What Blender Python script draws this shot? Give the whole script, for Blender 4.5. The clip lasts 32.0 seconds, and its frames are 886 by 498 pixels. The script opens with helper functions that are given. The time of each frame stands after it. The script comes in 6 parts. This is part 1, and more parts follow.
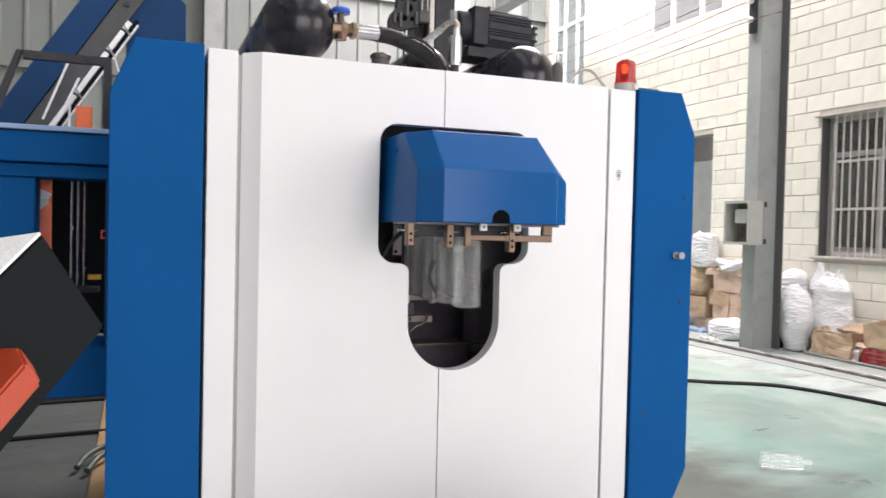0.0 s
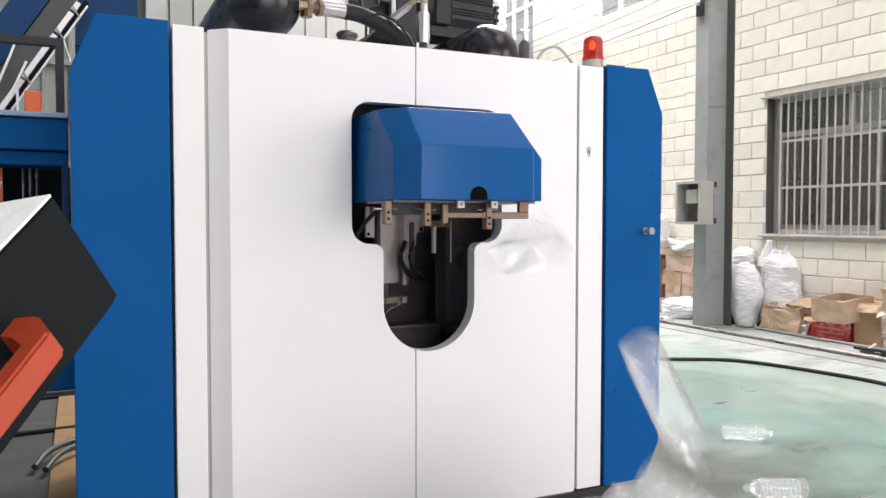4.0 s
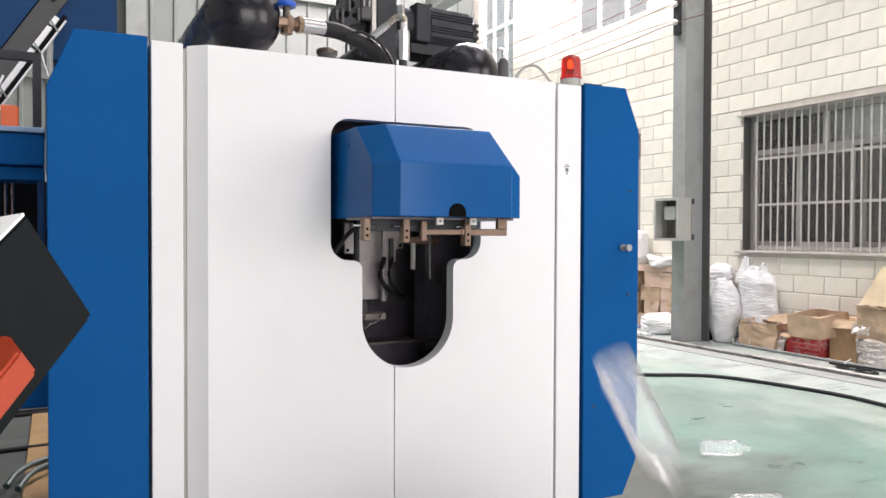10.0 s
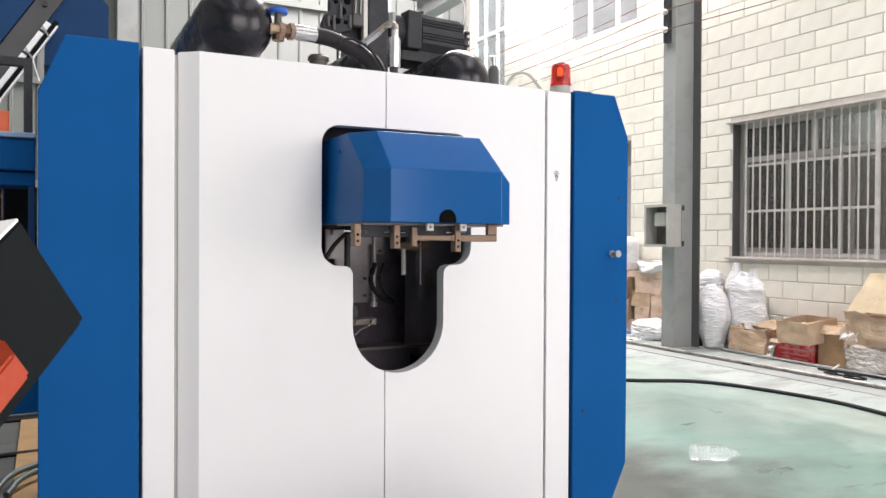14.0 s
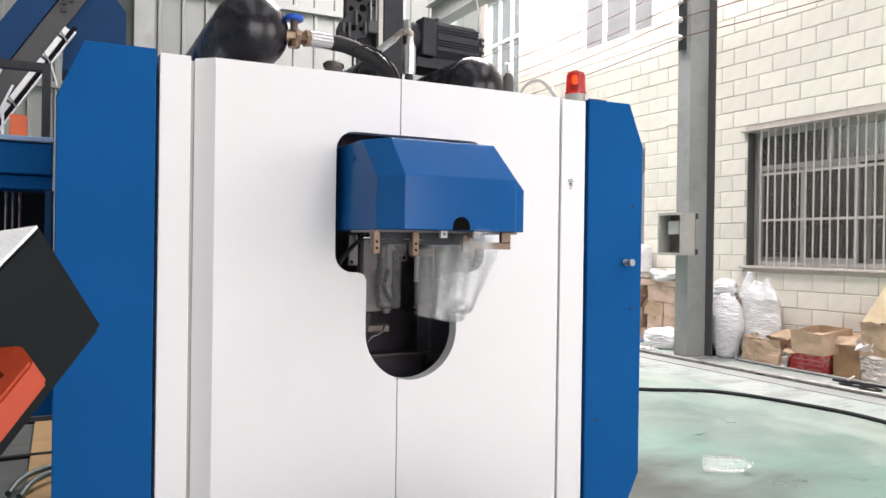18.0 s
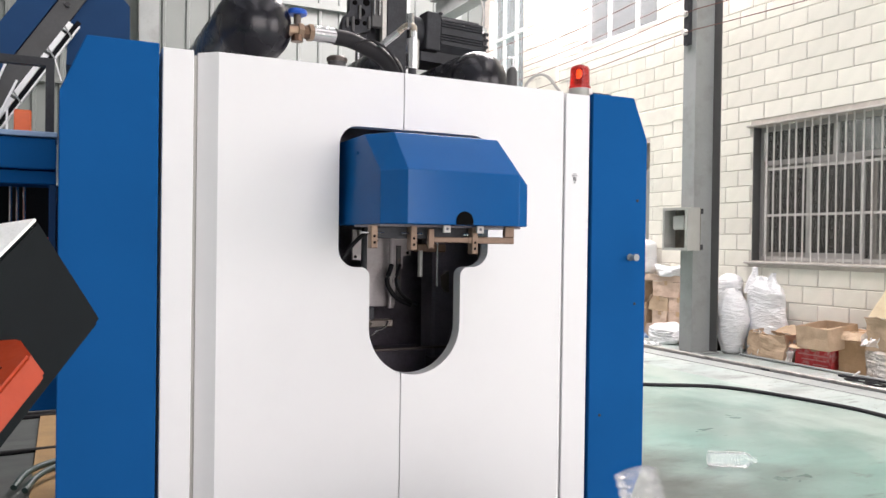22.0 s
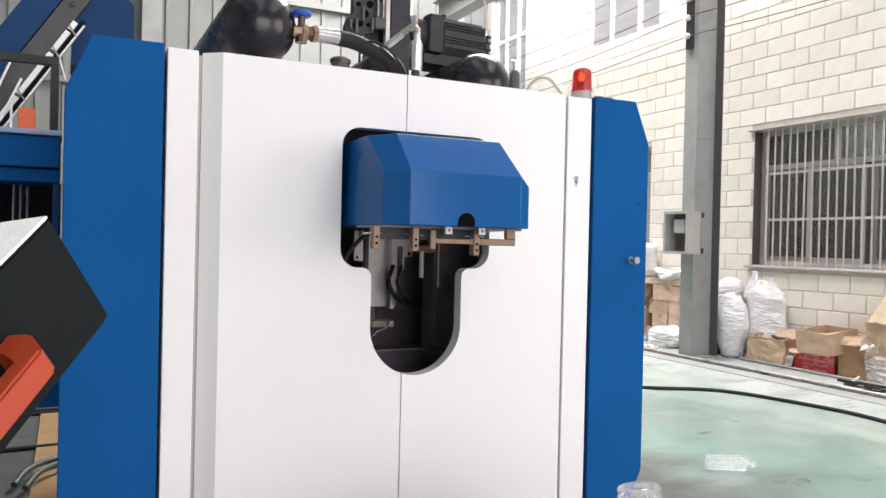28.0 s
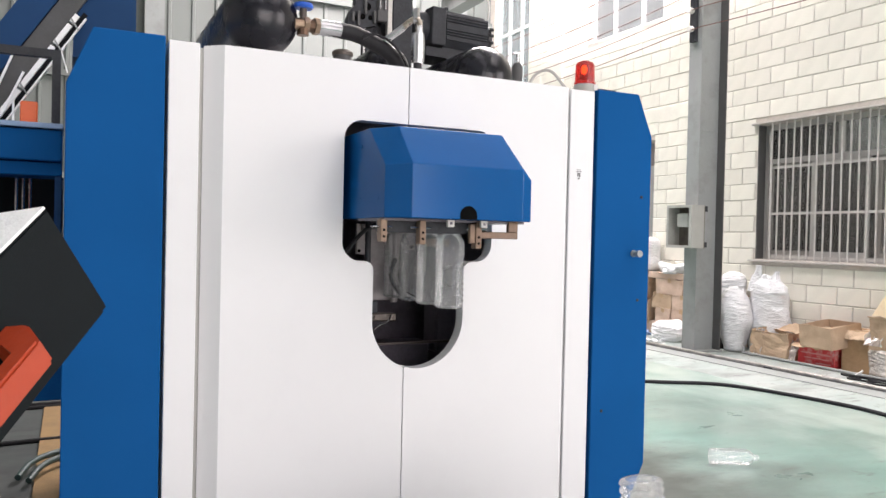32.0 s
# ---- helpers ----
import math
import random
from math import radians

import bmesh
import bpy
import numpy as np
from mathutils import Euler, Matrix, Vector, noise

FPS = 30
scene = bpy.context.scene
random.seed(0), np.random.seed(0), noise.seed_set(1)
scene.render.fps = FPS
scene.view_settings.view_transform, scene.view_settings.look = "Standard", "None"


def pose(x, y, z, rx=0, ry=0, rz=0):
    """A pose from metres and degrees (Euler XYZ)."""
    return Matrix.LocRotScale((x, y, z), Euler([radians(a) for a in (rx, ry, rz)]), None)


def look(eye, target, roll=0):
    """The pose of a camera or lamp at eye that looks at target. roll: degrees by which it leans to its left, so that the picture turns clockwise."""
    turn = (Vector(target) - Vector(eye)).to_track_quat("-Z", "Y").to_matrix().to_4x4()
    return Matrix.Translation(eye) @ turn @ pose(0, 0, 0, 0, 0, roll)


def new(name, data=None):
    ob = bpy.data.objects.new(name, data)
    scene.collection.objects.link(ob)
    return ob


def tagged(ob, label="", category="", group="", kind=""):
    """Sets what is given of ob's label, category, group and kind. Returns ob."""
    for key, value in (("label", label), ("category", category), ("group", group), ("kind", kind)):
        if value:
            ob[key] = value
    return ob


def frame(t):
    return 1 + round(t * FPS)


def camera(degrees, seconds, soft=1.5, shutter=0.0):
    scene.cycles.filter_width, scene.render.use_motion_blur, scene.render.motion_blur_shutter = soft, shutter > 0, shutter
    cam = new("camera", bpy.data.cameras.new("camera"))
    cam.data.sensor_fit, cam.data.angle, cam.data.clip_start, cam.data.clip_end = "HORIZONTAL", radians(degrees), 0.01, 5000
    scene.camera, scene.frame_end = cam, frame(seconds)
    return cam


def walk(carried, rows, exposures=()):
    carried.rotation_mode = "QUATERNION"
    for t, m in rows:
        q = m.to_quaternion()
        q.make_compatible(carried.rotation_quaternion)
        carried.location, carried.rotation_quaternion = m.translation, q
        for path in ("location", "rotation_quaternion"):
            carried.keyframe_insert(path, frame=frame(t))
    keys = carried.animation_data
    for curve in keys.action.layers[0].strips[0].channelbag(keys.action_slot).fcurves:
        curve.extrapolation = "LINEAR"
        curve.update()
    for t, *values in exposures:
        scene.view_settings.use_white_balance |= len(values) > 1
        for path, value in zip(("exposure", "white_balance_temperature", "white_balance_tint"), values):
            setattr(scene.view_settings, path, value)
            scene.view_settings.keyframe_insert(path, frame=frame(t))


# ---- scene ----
cam = camera(59.0, 32.0, shutter=1.0)
PATH = [
    (0, (-0.928, -2.39, 1.28), (-0.201, -0.528, 1.232), 1.3),
    (0.5, (-0.946, -2.379, 1.278), (-0.165, -0.538, 1.233), 1.2),
    (1, (-0.973, -2.367, 1.272), (-0.142, -0.549, 1.228), 0.7),
    (1.5, (-0.998, -2.363, 1.264), (-0.128, -0.562, 1.229), 0.4),
    (2, (-1.008, -2.353, 1.258), (-0.133, -0.555, 1.212), 0.6),
    (2.5, (-1.005, -2.333, 1.249), (-0.154, -0.524, 1.17), 0.4),
    (3, (-0.996, -2.333, 1.247), (-0.162, -0.517, 1.159), 0.5),
    (3.5, (-0.991, -2.334, 1.248), (-0.154, -0.52, 1.169), 0.2),
    (5.5, (-0.994, -2.331, 1.247), (-0.137, -0.526, 1.176), 0.1),
    (6, (-0.992, -2.331, 1.247), (-0.137, -0.525, 1.171), 0.2),
    (6.5, (-0.992, -2.335, 1.25), (-0.135, -0.528, 1.187), 0.2),
    (7, (-0.991, -2.339, 1.252), (-0.126, -0.536, 1.207), 0.2),
    (7.5, (-0.992, -2.341, 1.252), (-0.117, -0.543, 1.21), 0.2),
    (8, (-0.993, -2.339, 1.251), (-0.112, -0.544, 1.209), 0.3),
    (8.5, (-0.992, -2.34, 1.251), (-0.114, -0.544, 1.205), 0.3),
    (9, (-0.992, -2.343, 1.253), (-0.115, -0.546, 1.213), 0.3),
    (9.5, (-0.989, -2.342, 1.253), (-0.106, -0.548, 1.22), 0.2),
    (10, (-0.989, -2.342, 1.252), (-0.1, -0.552, 1.216), 0.2),
    (10.5, (-0.991, -2.345, 1.251), (-0.099, -0.555, 1.211), 0.2),
    (11, (-0.993, -2.346, 1.252), (-0.101, -0.557, 1.215), 0.2),
    (11.5, (-0.995, -2.347, 1.254), (-0.102, -0.558, 1.228), 0.3),
    (12, (-0.994, -2.349, 1.256), (-0.102, -0.56, 1.237), 0.4),
    (12.5, (-0.994, -2.351, 1.254), (-0.096, -0.564, 1.237), 0.5),
    (13, (-0.991, -2.353, 1.253), (-0.084, -0.571, 1.235), 0.4),
    (13.5, (-0.991, -2.356, 1.253), (-0.077, -0.577, 1.231), 0.4),
    (14, (-0.992, -2.357, 1.252), (-0.083, -0.575, 1.231), 0.3),
    (14.5, (-0.995, -2.36, 1.256), (-0.097, -0.573, 1.243), 0.5),
    (16.5, (-0.994, -2.359, 1.256), (-0.104, -0.568, 1.243), 0.7),
    (17, (-0.996, -2.359, 1.257), (-0.109, -0.566, 1.258), 0.7),
    (17.5, (-0.996, -2.356, 1.258), (-0.111, -0.563, 1.262), 0.8),
    (18, (-0.995, -2.353, 1.256), (-0.114, -0.558, 1.25), 0.8),
    (18.5, (-0.994, -2.354, 1.255), (-0.11, -0.56, 1.249), 0.7),
    (19, (-0.991, -2.354, 1.255), (-0.114, -0.556, 1.246), 0.6),
    (19.5, (-0.991, -2.351, 1.256), (-0.121, -0.55, 1.248), 0.6),
    (20, (-0.99, -2.348, 1.255), (-0.127, -0.544, 1.243), 0.7),
    (20.5, (-0.989, -2.345, 1.253), (-0.132, -0.538, 1.229), 0.6),
    (21, (-0.987, -2.343, 1.252), (-0.126, -0.538, 1.225), 0.5),
    (21.5, (-0.989, -2.348, 1.253), (-0.127, -0.543, 1.229), 0.6),
    (22, (-0.989, -2.351, 1.254), (-0.119, -0.551, 1.236), 0.8),
    (22.5, (-0.99, -2.35, 1.254), (-0.127, -0.546, 1.242), 1.0),
    (23, (-0.992, -2.352, 1.254), (-0.129, -0.547, 1.243), 1.1),
    (23.5, (-0.993, -2.353, 1.252), (-0.131, -0.548, 1.237), 1.1),
    (24, (-0.994, -2.353, 1.252), (-0.132, -0.548, 1.238), 1.2),
    (24.5, (-0.995, -2.356, 1.254), (-0.131, -0.551, 1.245), 1.2),
    (25, (-0.996, -2.355, 1.256), (-0.135, -0.55, 1.256), 1.3),
    (25.5, (-0.995, -2.352, 1.255), (-0.135, -0.546, 1.26), 1.4),
    (27.5, (-0.995, -2.358, 1.254), (-0.127, -0.556, 1.236), 1.2),
    (28, (-0.997, -2.36, 1.253), (-0.128, -0.559, 1.239), 1.3),
    (28.5, (-0.998, -2.36, 1.251), (-0.121, -0.563, 1.224), 1.4),
    (29, (-0.997, -2.361, 1.25), (-0.123, -0.562, 1.221), 1.4),
    (29.5, (-0.996, -2.358, 1.249), (-0.125, -0.558, 1.223), 1.4),
    (30, (-0.995, -2.359, 1.25), (-0.13, -0.556, 1.222), 1.4),
    (30.5, (-0.993, -2.358, 1.249), (-0.129, -0.555, 1.223), 1.3),
    (31, (-0.992, -2.357, 1.249), (-0.13, -0.553, 1.222), 1.3),
    (31.5, (-0.992, -2.356, 1.249), (-0.128, -0.552, 1.217), 1.3),
    (32, (-0.992, -2.357, 1.25), (-0.13, -0.553, 1.221), 1.3),
]
walk(cam, [(t, look(eye, target, roll)) for t, eye, target, roll in PATH])

# world, sun, large lights, exposure
world = bpy.data.worlds.new("world")
scene.world = world
world.use_nodes = True
sky = world.node_tree.nodes.new("ShaderNodeTexSky")
sky.sky_type = "NISHITA"
sky.sun_disc = False
sky.sun_elevation, sky.sun_rotation = radians(50), radians(140)
world.node_tree.links.new(sky.outputs[0], world.node_tree.nodes["Background"].inputs[0])
world.node_tree.nodes["Background"].inputs[1].default_value = 0.10

sun = new("sun", bpy.data.lights.new("sun", "SUN"))
sun.data.energy, sun.data.angle, sun.data.color = 0.6, radians(20), (1.0, 0.96, 0.9)
sun.matrix_world = look((4, -8, 14), (0, 0, 0))


def daylight(name, eye, target, w, h, watts, tint=(1.0, 0.902, 0.905)):
    """Area lamp for sky light at one assumed opening, out of view."""
    lamp = new(name, bpy.data.lights.new(name, "AREA"))
    lamp.data.shape, lamp.data.size, lamp.data.size_y = "RECTANGLE", w, h
    lamp.data.energy, lamp.data.color = watts, tint
    lamp.matrix_world = look(eye, target)
    return lamp


ROOF = 8.0
# assumed skylight strips, out of view: x, width, y from and to, watts
SKYLIGHTS = [(-5.0, 1.6, -8.0, 2.0, 45), (-0.5, 1.6, -8.9, 1.5, 110), (4.2, 2.8, -6.9, 10.1, 2040)]
for sx, sw, y0, y1, watts in SKYLIGHTS:
    if y1 > 5:
        # far half set strong to light the wall, near half set weak
        daylight("skylight_lamp", (sx, 6.2, ROOF + 0.1), (sx, 6.201, 0), sw, 7.2, watts * 0.82)
        y1, watts = 0.9, watts * 0.06
    ym = (y0 + y1) / 2
    daylight("skylight_lamp", (sx, ym, ROOF + 0.1), (sx, ym + 0.001, 0), sw, y1 - y0, watts)
# fill lamps at two added gates that are out of view
daylight("gate_lamp", (0.8, -8.9, 2.1), (0.8, 0, 1.4), 6.0, 4.1, 415)
daylight("side_gate_lamp", (6.4, -5.5, 2.4), (0, -3.0, 1.5), 4.0, 4.0, 282)


# materials
def mat(name, color, rough=0.5, metal=0.0, vary=0.12, scale=6.0, bump=0.05, fine=90.0, stain=None, stain_amount=0.0,
        stain_scale=1.5, coat=0.0, random=0.0, spec=0.5, crumple=0.0, crumple_scale=(7, 7, 24)):
    m = bpy.data.materials.new(name)
    m.use_nodes = True
    nt = m.node_tree
    b = nt.nodes["Principled BSDF"]
    b.inputs["Metallic"].default_value = metal
    b.inputs["Specular IOR Level"].default_value = spec
    if coat:
        b.inputs["Coat Weight"].default_value = coat
        b.inputs["Coat Roughness"].default_value = 0.15
    geo = nt.nodes.new("ShaderNodeTexCoord")
    big = nt.nodes.new("ShaderNodeTexNoise")
    big.inputs["Scale"].default_value, big.inputs["Detail"].default_value = scale, 5
    small = nt.nodes.new("ShaderNodeTexNoise")
    small.inputs["Scale"].default_value, small.inputs["Detail"].default_value = fine, 3
    for n in (big, small):
        nt.links.new(geo.outputs["Object"], n.inputs["Vector"])
    ramp = nt.nodes.new("ShaderNodeMapRange")
    ramp.inputs["From Min"].default_value, ramp.inputs["From Max"].default_value = 0.25, 0.75
    ramp.inputs["To Min"].default_value, ramp.inputs["To Max"].default_value = 1 - vary, 1 + vary
    nt.links.new(big.outputs[0], ramp.inputs["Value"])
    ramp2 = nt.nodes.new("ShaderNodeMapRange")
    ramp2.inputs["From Min"].default_value, ramp2.inputs["From Max"].default_value = 0.25, 0.75
    ramp2.inputs["To Min"].default_value, ramp2.inputs["To Max"].default_value = 1 - vary * 0.5, 1 + vary * 0.5
    nt.links.new(small.outputs[0], ramp2.inputs["Value"])
    mul = nt.nodes.new("ShaderNodeMath")
    mul.operation = "MULTIPLY"
    nt.links.new(ramp.outputs[0], mul.inputs[0])
    nt.links.new(ramp2.outputs[0], mul.inputs[1])
    value = mul.outputs[0]
    if random:
        info = nt.nodes.new("ShaderNodeObjectInfo")
        rr = nt.nodes.new("ShaderNodeMapRange")
        rr.inputs["To Min"].default_value, rr.inputs["To Max"].default_value = 1 - random, 1 + random
        nt.links.new(info.outputs["Random"], rr.inputs["Value"])
        m2 = nt.nodes.new("ShaderNodeMath")
        m2.operation = "MULTIPLY"
        nt.links.new(value, m2.inputs[0])
        nt.links.new(rr.outputs[0], m2.inputs[1])
        value = m2.outputs[0]
    hsv = nt.nodes.new("ShaderNodeHueSaturation")
    hsv.inputs["Color"].default_value = (*color, 1)
    nt.links.new(value, hsv.inputs["Value"])
    out = hsv.outputs[0]
    if stain:
        st = nt.nodes.new("ShaderNodeTexNoise")
        st.inputs["Scale"].default_value, st.inputs["Detail"].default_value = stain_scale, 8
        st.inputs["Roughness"].default_value = 0.65
        nt.links.new(geo.outputs["Object"], st.inputs["Vector"])
        sr = nt.nodes.new("ShaderNodeMapRange")
        sr.inputs["From Min"].default_value, sr.inputs["From Max"].default_value = 0.5, 0.72
        sr.inputs["To Max"].default_value = stain_amount
        nt.links.new(st.outputs[0], sr.inputs["Value"])
        mix = nt.nodes.new("ShaderNodeMix")
        mix.data_type = "RGBA"
        nt.links.new(sr.outputs[0], mix.inputs[0])
        nt.links.new(out, mix.inputs[6])
        mix.inputs[7].default_value = (*stain, 1)
        out = mix.outputs[2]
    nt.links.new(out, b.inputs["Base Color"])
    rv = nt.nodes.new("ShaderNodeMapRange")
    rv.inputs["To Min"].default_value, rv.inputs["To Max"].default_value = max(rough - 0.08, 0.02), min(rough + 0.08, 1)
    nt.links.new(big.outputs[0], rv.inputs["Value"])
    nt.links.new(rv.outputs[0], b.inputs["Roughness"])
    if bump:
        bp = nt.nodes.new("ShaderNodeBump")
        bp.inputs["Strength"].default_value, bp.inputs["Distance"].default_value = bump, 0.01
        nt.links.new(small.outputs[0], bp.inputs["Height"])
        nt.links.new(bp.outputs[0], b.inputs["Normal"])
        if crumple:
            stretch = nt.nodes.new("ShaderNodeMapping")
            stretch.inputs["Scale"].default_value = crumple_scale
            nt.links.new(geo.outputs["Object"], stretch.inputs["Vector"])
            fold = nt.nodes.new("ShaderNodeTexNoise")
            fold.inputs["Scale"].default_value, fold.inputs["Detail"].default_value = 1.0, 4
            fold.inputs["Distortion"].default_value = 0.6
            nt.links.new(stretch.outputs[0], fold.inputs["Vector"])
            half = nt.nodes.new("ShaderNodeMath")
            half.operation = "SUBTRACT"
            half.inputs[1].default_value = 0.5
            nt.links.new(fold.outputs[0], half.inputs[0])
            ridge = nt.nodes.new("ShaderNodeMath")
            ridge.operation = "ABSOLUTE"
            nt.links.new(half.outputs[0], ridge.inputs[0])
            bp2 = nt.nodes.new("ShaderNodeBump")
            bp2.inputs["Strength"].default_value, bp2.inputs["Distance"].default_value = crumple, 0.12
            nt.links.new(ridge.outputs[0], bp2.inputs["Height"])
            nt.links.new(bp.outputs[0], bp2.inputs["Normal"])
            nt.links.new(bp2.outputs[0], b.inputs["Normal"])
    return m


WHITE = mat("white_powder_coat", (0.76, 0.76, 0.765), 0.55, vary=0.015, scale=2, bump=0.03, fine=400, stain=(0.55, 0.55, 0.56), stain_amount=0.10, stain_scale=3.0)
BLUE = mat("blue_powder_coat", (0.009, 0.084, 0.262), 0.5, vary=0.07, scale=3, bump=0.04, fine=500, spec=0.005)
HOOD_BLUE = mat("glossy_blue_powder_coat", (0.005, 0.083, 0.270), 0.5, vary=0.07, scale=3, bump=0.02, fine=500, spec=0.005, coat=0.3)
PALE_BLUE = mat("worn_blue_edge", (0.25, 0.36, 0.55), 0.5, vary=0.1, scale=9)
BLACK = mat("black_paint", (0.012, 0.012, 0.014), 0.4, vary=0.2, scale=5)
GLOSS_BLACK = mat("black_gloss_enamel", (0.005, 0.005, 0.009), 0.27, vary=0.15, scale=8, bump=0.01, coat=0.15, spec=0.35)
CAST = mat("dark_cast_iron", (0.036, 0.038, 0.043), 0.6, vary=0.25, scale=20, bump=0.15, spec=0.25)
RUBBER = mat("black_rubber", (0.010, 0.010, 0.012), 0.6, vary=0.2, scale=25, bump=0.1, spec=0.3)
STEEL = mat("bright_steel", (0.52, 0.52, 0.53), 0.25, 1.0, vary=0.08, scale=30)
ALU = mat("machined_aluminium", (0.095, 0.078, 0.066), 0.45, 0.3, vary=0.1, scale=15)
PLATE = mat("milled_aluminium_plate", (0.42, 0.395, 0.395), 0.42, 0.3, vary=0.12, scale=9, bump=0.06, stain=(0.15, 0.10, 0.075), stain_amount=0.5, stain_scale=9)
TREAD = mat("worn_rail_steel", (0.50, 0.49, 0.46), 0.42, 0.5, vary=0.2, scale=8, stain=(0.12, 0.10, 0.09), stain_amount=0.8, stain_scale=5)
NICKEL = mat("tarnished_nickel", (0.48, 0.42, 0.35), 0.28, 1.0, vary=0.12, scale=30)
DARK_STEEL = mat("dark_dirty_steel", (0.075, 0.075, 0.075), 0.6, vary=0.15, scale=4)
TROUGH = mat("worn_dark_trough_steel", (0.046, 0.048, 0.050), 0.45, vary=0.2, scale=9, bump=0.04)
BRASS = mat("dull_brass", (0.31, 0.225, 0.16), 0.34, 1.0, vary=0.12, scale=30)
BRONZE = mat("dark_dirty_bronze", (0.13, 0.085, 0.06), 0.4, 1.0, vary=0.2, scale=30)
TAN_STEEL = mat("brownish_bare_steel", (0.20, 0.135, 0.095), 0.5, 0.4, vary=0.15, scale=25)
# the blue paint again, darkened for the shade beside the machine
SHADED_BLUE = mat("deep_blue_paint", (0.016, 0.052, 0.135), 0.5, vary=0.1, scale=4, bump=0.05, fine=400, spec=0.08)
MATT_BLACK = mat("matt_black_paint", (0.007, 0.008, 0.010), 0.7, vary=0.2, scale=5, spec=0.12)
HANDWHEEL = mat("blue_handwheel", (0.01, 0.09, 0.5), 0.4, vary=0.1)
ORANGE = mat("orange_red_paint", (0.36, 0.045, 0.015), 0.4, vary=0.06, scale=12, coat=0.1, spec=0.3)
BRIGHT_ORANGE = mat("bright_orange_paint", (0.80, 0.13, 0.025), 0.4, vary=0.06, scale=9)
CHARCOAL = mat("charcoal_textured_paint", (0.0068, 0.0092, 0.0105), 0.6, vary=0.12, scale=30, bump=0.06, fine=700, spec=0.10)
HAMMER = mat("silver_hammer_finish", (0.92, 0.93, 0.92), 0.45, 0.0, vary=0.06, scale=60, bump=0.25, fine=350)
GREY_STEEL = mat("grey_painted_steel", (0.29, 0.305, 0.30), 0.5, vary=0.08, scale=2.5, bump=0.06, stain=(0.12, 0.11, 0.1), stain_amount=0.35, stain_scale=4)
BOX_GREY = mat("light_grey_box_enamel", (0.40, 0.40, 0.37), 0.5, vary=0.06, scale=8)
# stained brown with the shade inside the open box in its colour
SHADED_BOX = mat("dirty_box_back", (0.16, 0.14, 0.115), 0.7, vary=0.2, scale=12, stain=(0.08, 0.065, 0.05), stain_amount=0.7, stain_scale=9)
BLOCK = mat("painted_concrete_block", (0.79, 0.775, 0.69), 0.85, vary=0.07, scale=5, bump=0.35, fine=160, random=0.05,
            stain=(0.56, 0.53, 0.48), stain_amount=0.3, stain_scale=1.2)
MORTAR = mat("grey_mortar", (0.52, 0.485, 0.44), 0.95, vary=0.12, scale=12, bump=0.4)
LINTEL = mat("weathered_concrete", (0.46, 0.44, 0.41), 0.9, vary=0.15, scale=5, bump=0.4)
# bright cladding for the unseen roof and walls, added to bounce light
BOUNCE_CLAD = mat("white_steel_cladding", (0.68, 0.69, 0.68), 0.55, vary=0.06, scale=1.2, bump=0.03)
CLAD = mat("pale_steel_cladding", (0.205, 0.22, 0.212), 0.55, vary=0.06, scale=1.2, bump=0.03)
WINDOW_FRAME = mat("aluminium_window_frame", (0.42, 0.41, 0.39), 0.45, 0.3, vary=0.08)
GRILLE = mat("pale_grille_paint", (0.52, 0.505, 0.48), 0.5, vary=0.14, scale=9, stain=(0.22, 0.19, 0.16), stain_amount=0.5, stain_scale=7)
# white paint that puts the glare of the steel rails into their colour
GLARE_RAIL = mat("bright_white_rail", (0.88, 0.89, 0.88), 0.35, vary=0.04, scale=9)
WHITE_FRAME = mat("white_window_frame", (0.72, 0.73, 0.72), 0.5, vary=0.05)
CARTON = mat("brown_cardboard", (0.47, 0.345, 0.235), 0.85, vary=0.12, scale=5, bump=0.15, random=0.12, stain=(0.56, 0.43, 0.32), stain_amount=0.6, stain_scale=5, crumple=0.10, crumple_scale=(7, 7, 6))
TAN_CARTON = mat("orange_brown_cardboard", (0.40, 0.255, 0.14), 0.85, vary=0.12, scale=5, bump=0.15, stain=(0.50, 0.35, 0.22), stain_amount=0.5, stain_scale=5, crumple=0.12, crumple_scale=(6, 6, 5))
PINK_PRINT = mat("worn_pink_print", (0.66, 0.30, 0.29), 0.7, vary=0.2, scale=18)
PALE_CARTON = mat("pale_cardboard", (0.61, 0.455, 0.355), 0.85, vary=0.12, scale=5, bump=0.15, random=0.12, stain=(0.66, 0.53, 0.43), stain_amount=0.7, stain_scale=5, crumple=0.10, crumple_scale=(7, 7, 6))
PALE_BOARD = mat("pale_cream_board", (0.90, 0.80, 0.60), 0.8, vary=0.06, scale=6, bump=0.15, stain=(0.66, 0.48, 0.28), stain_amount=0.6, stain_scale=7, crumple=0.08, crumple_scale=(6, 6, 20))
CARTON_IN = mat("inner_cardboard", (0.52, 0.39, 0.27), 0.9, vary=0.1, scale=9, bump=0.2, crumple=0.12, crumple_scale=(10, 10, 8))
RED_CARTON = mat("red_printed_cardboard", (0.62, 0.055, 0.060), 0.7, vary=0.12, scale=10, stain=(0.62, 0.50, 0.48), stain_amount=0.9, stain_scale=9, crumple=0.1, crumple_scale=(9, 9, 9))
SACK = mat("white_woven_sack", (0.78, 0.79, 0.80), 0.5, vary=0.05, scale=8, bump=0.3, fine=220, random=0.05, crumple=0.38, crumple_scale=(5, 5, 26))
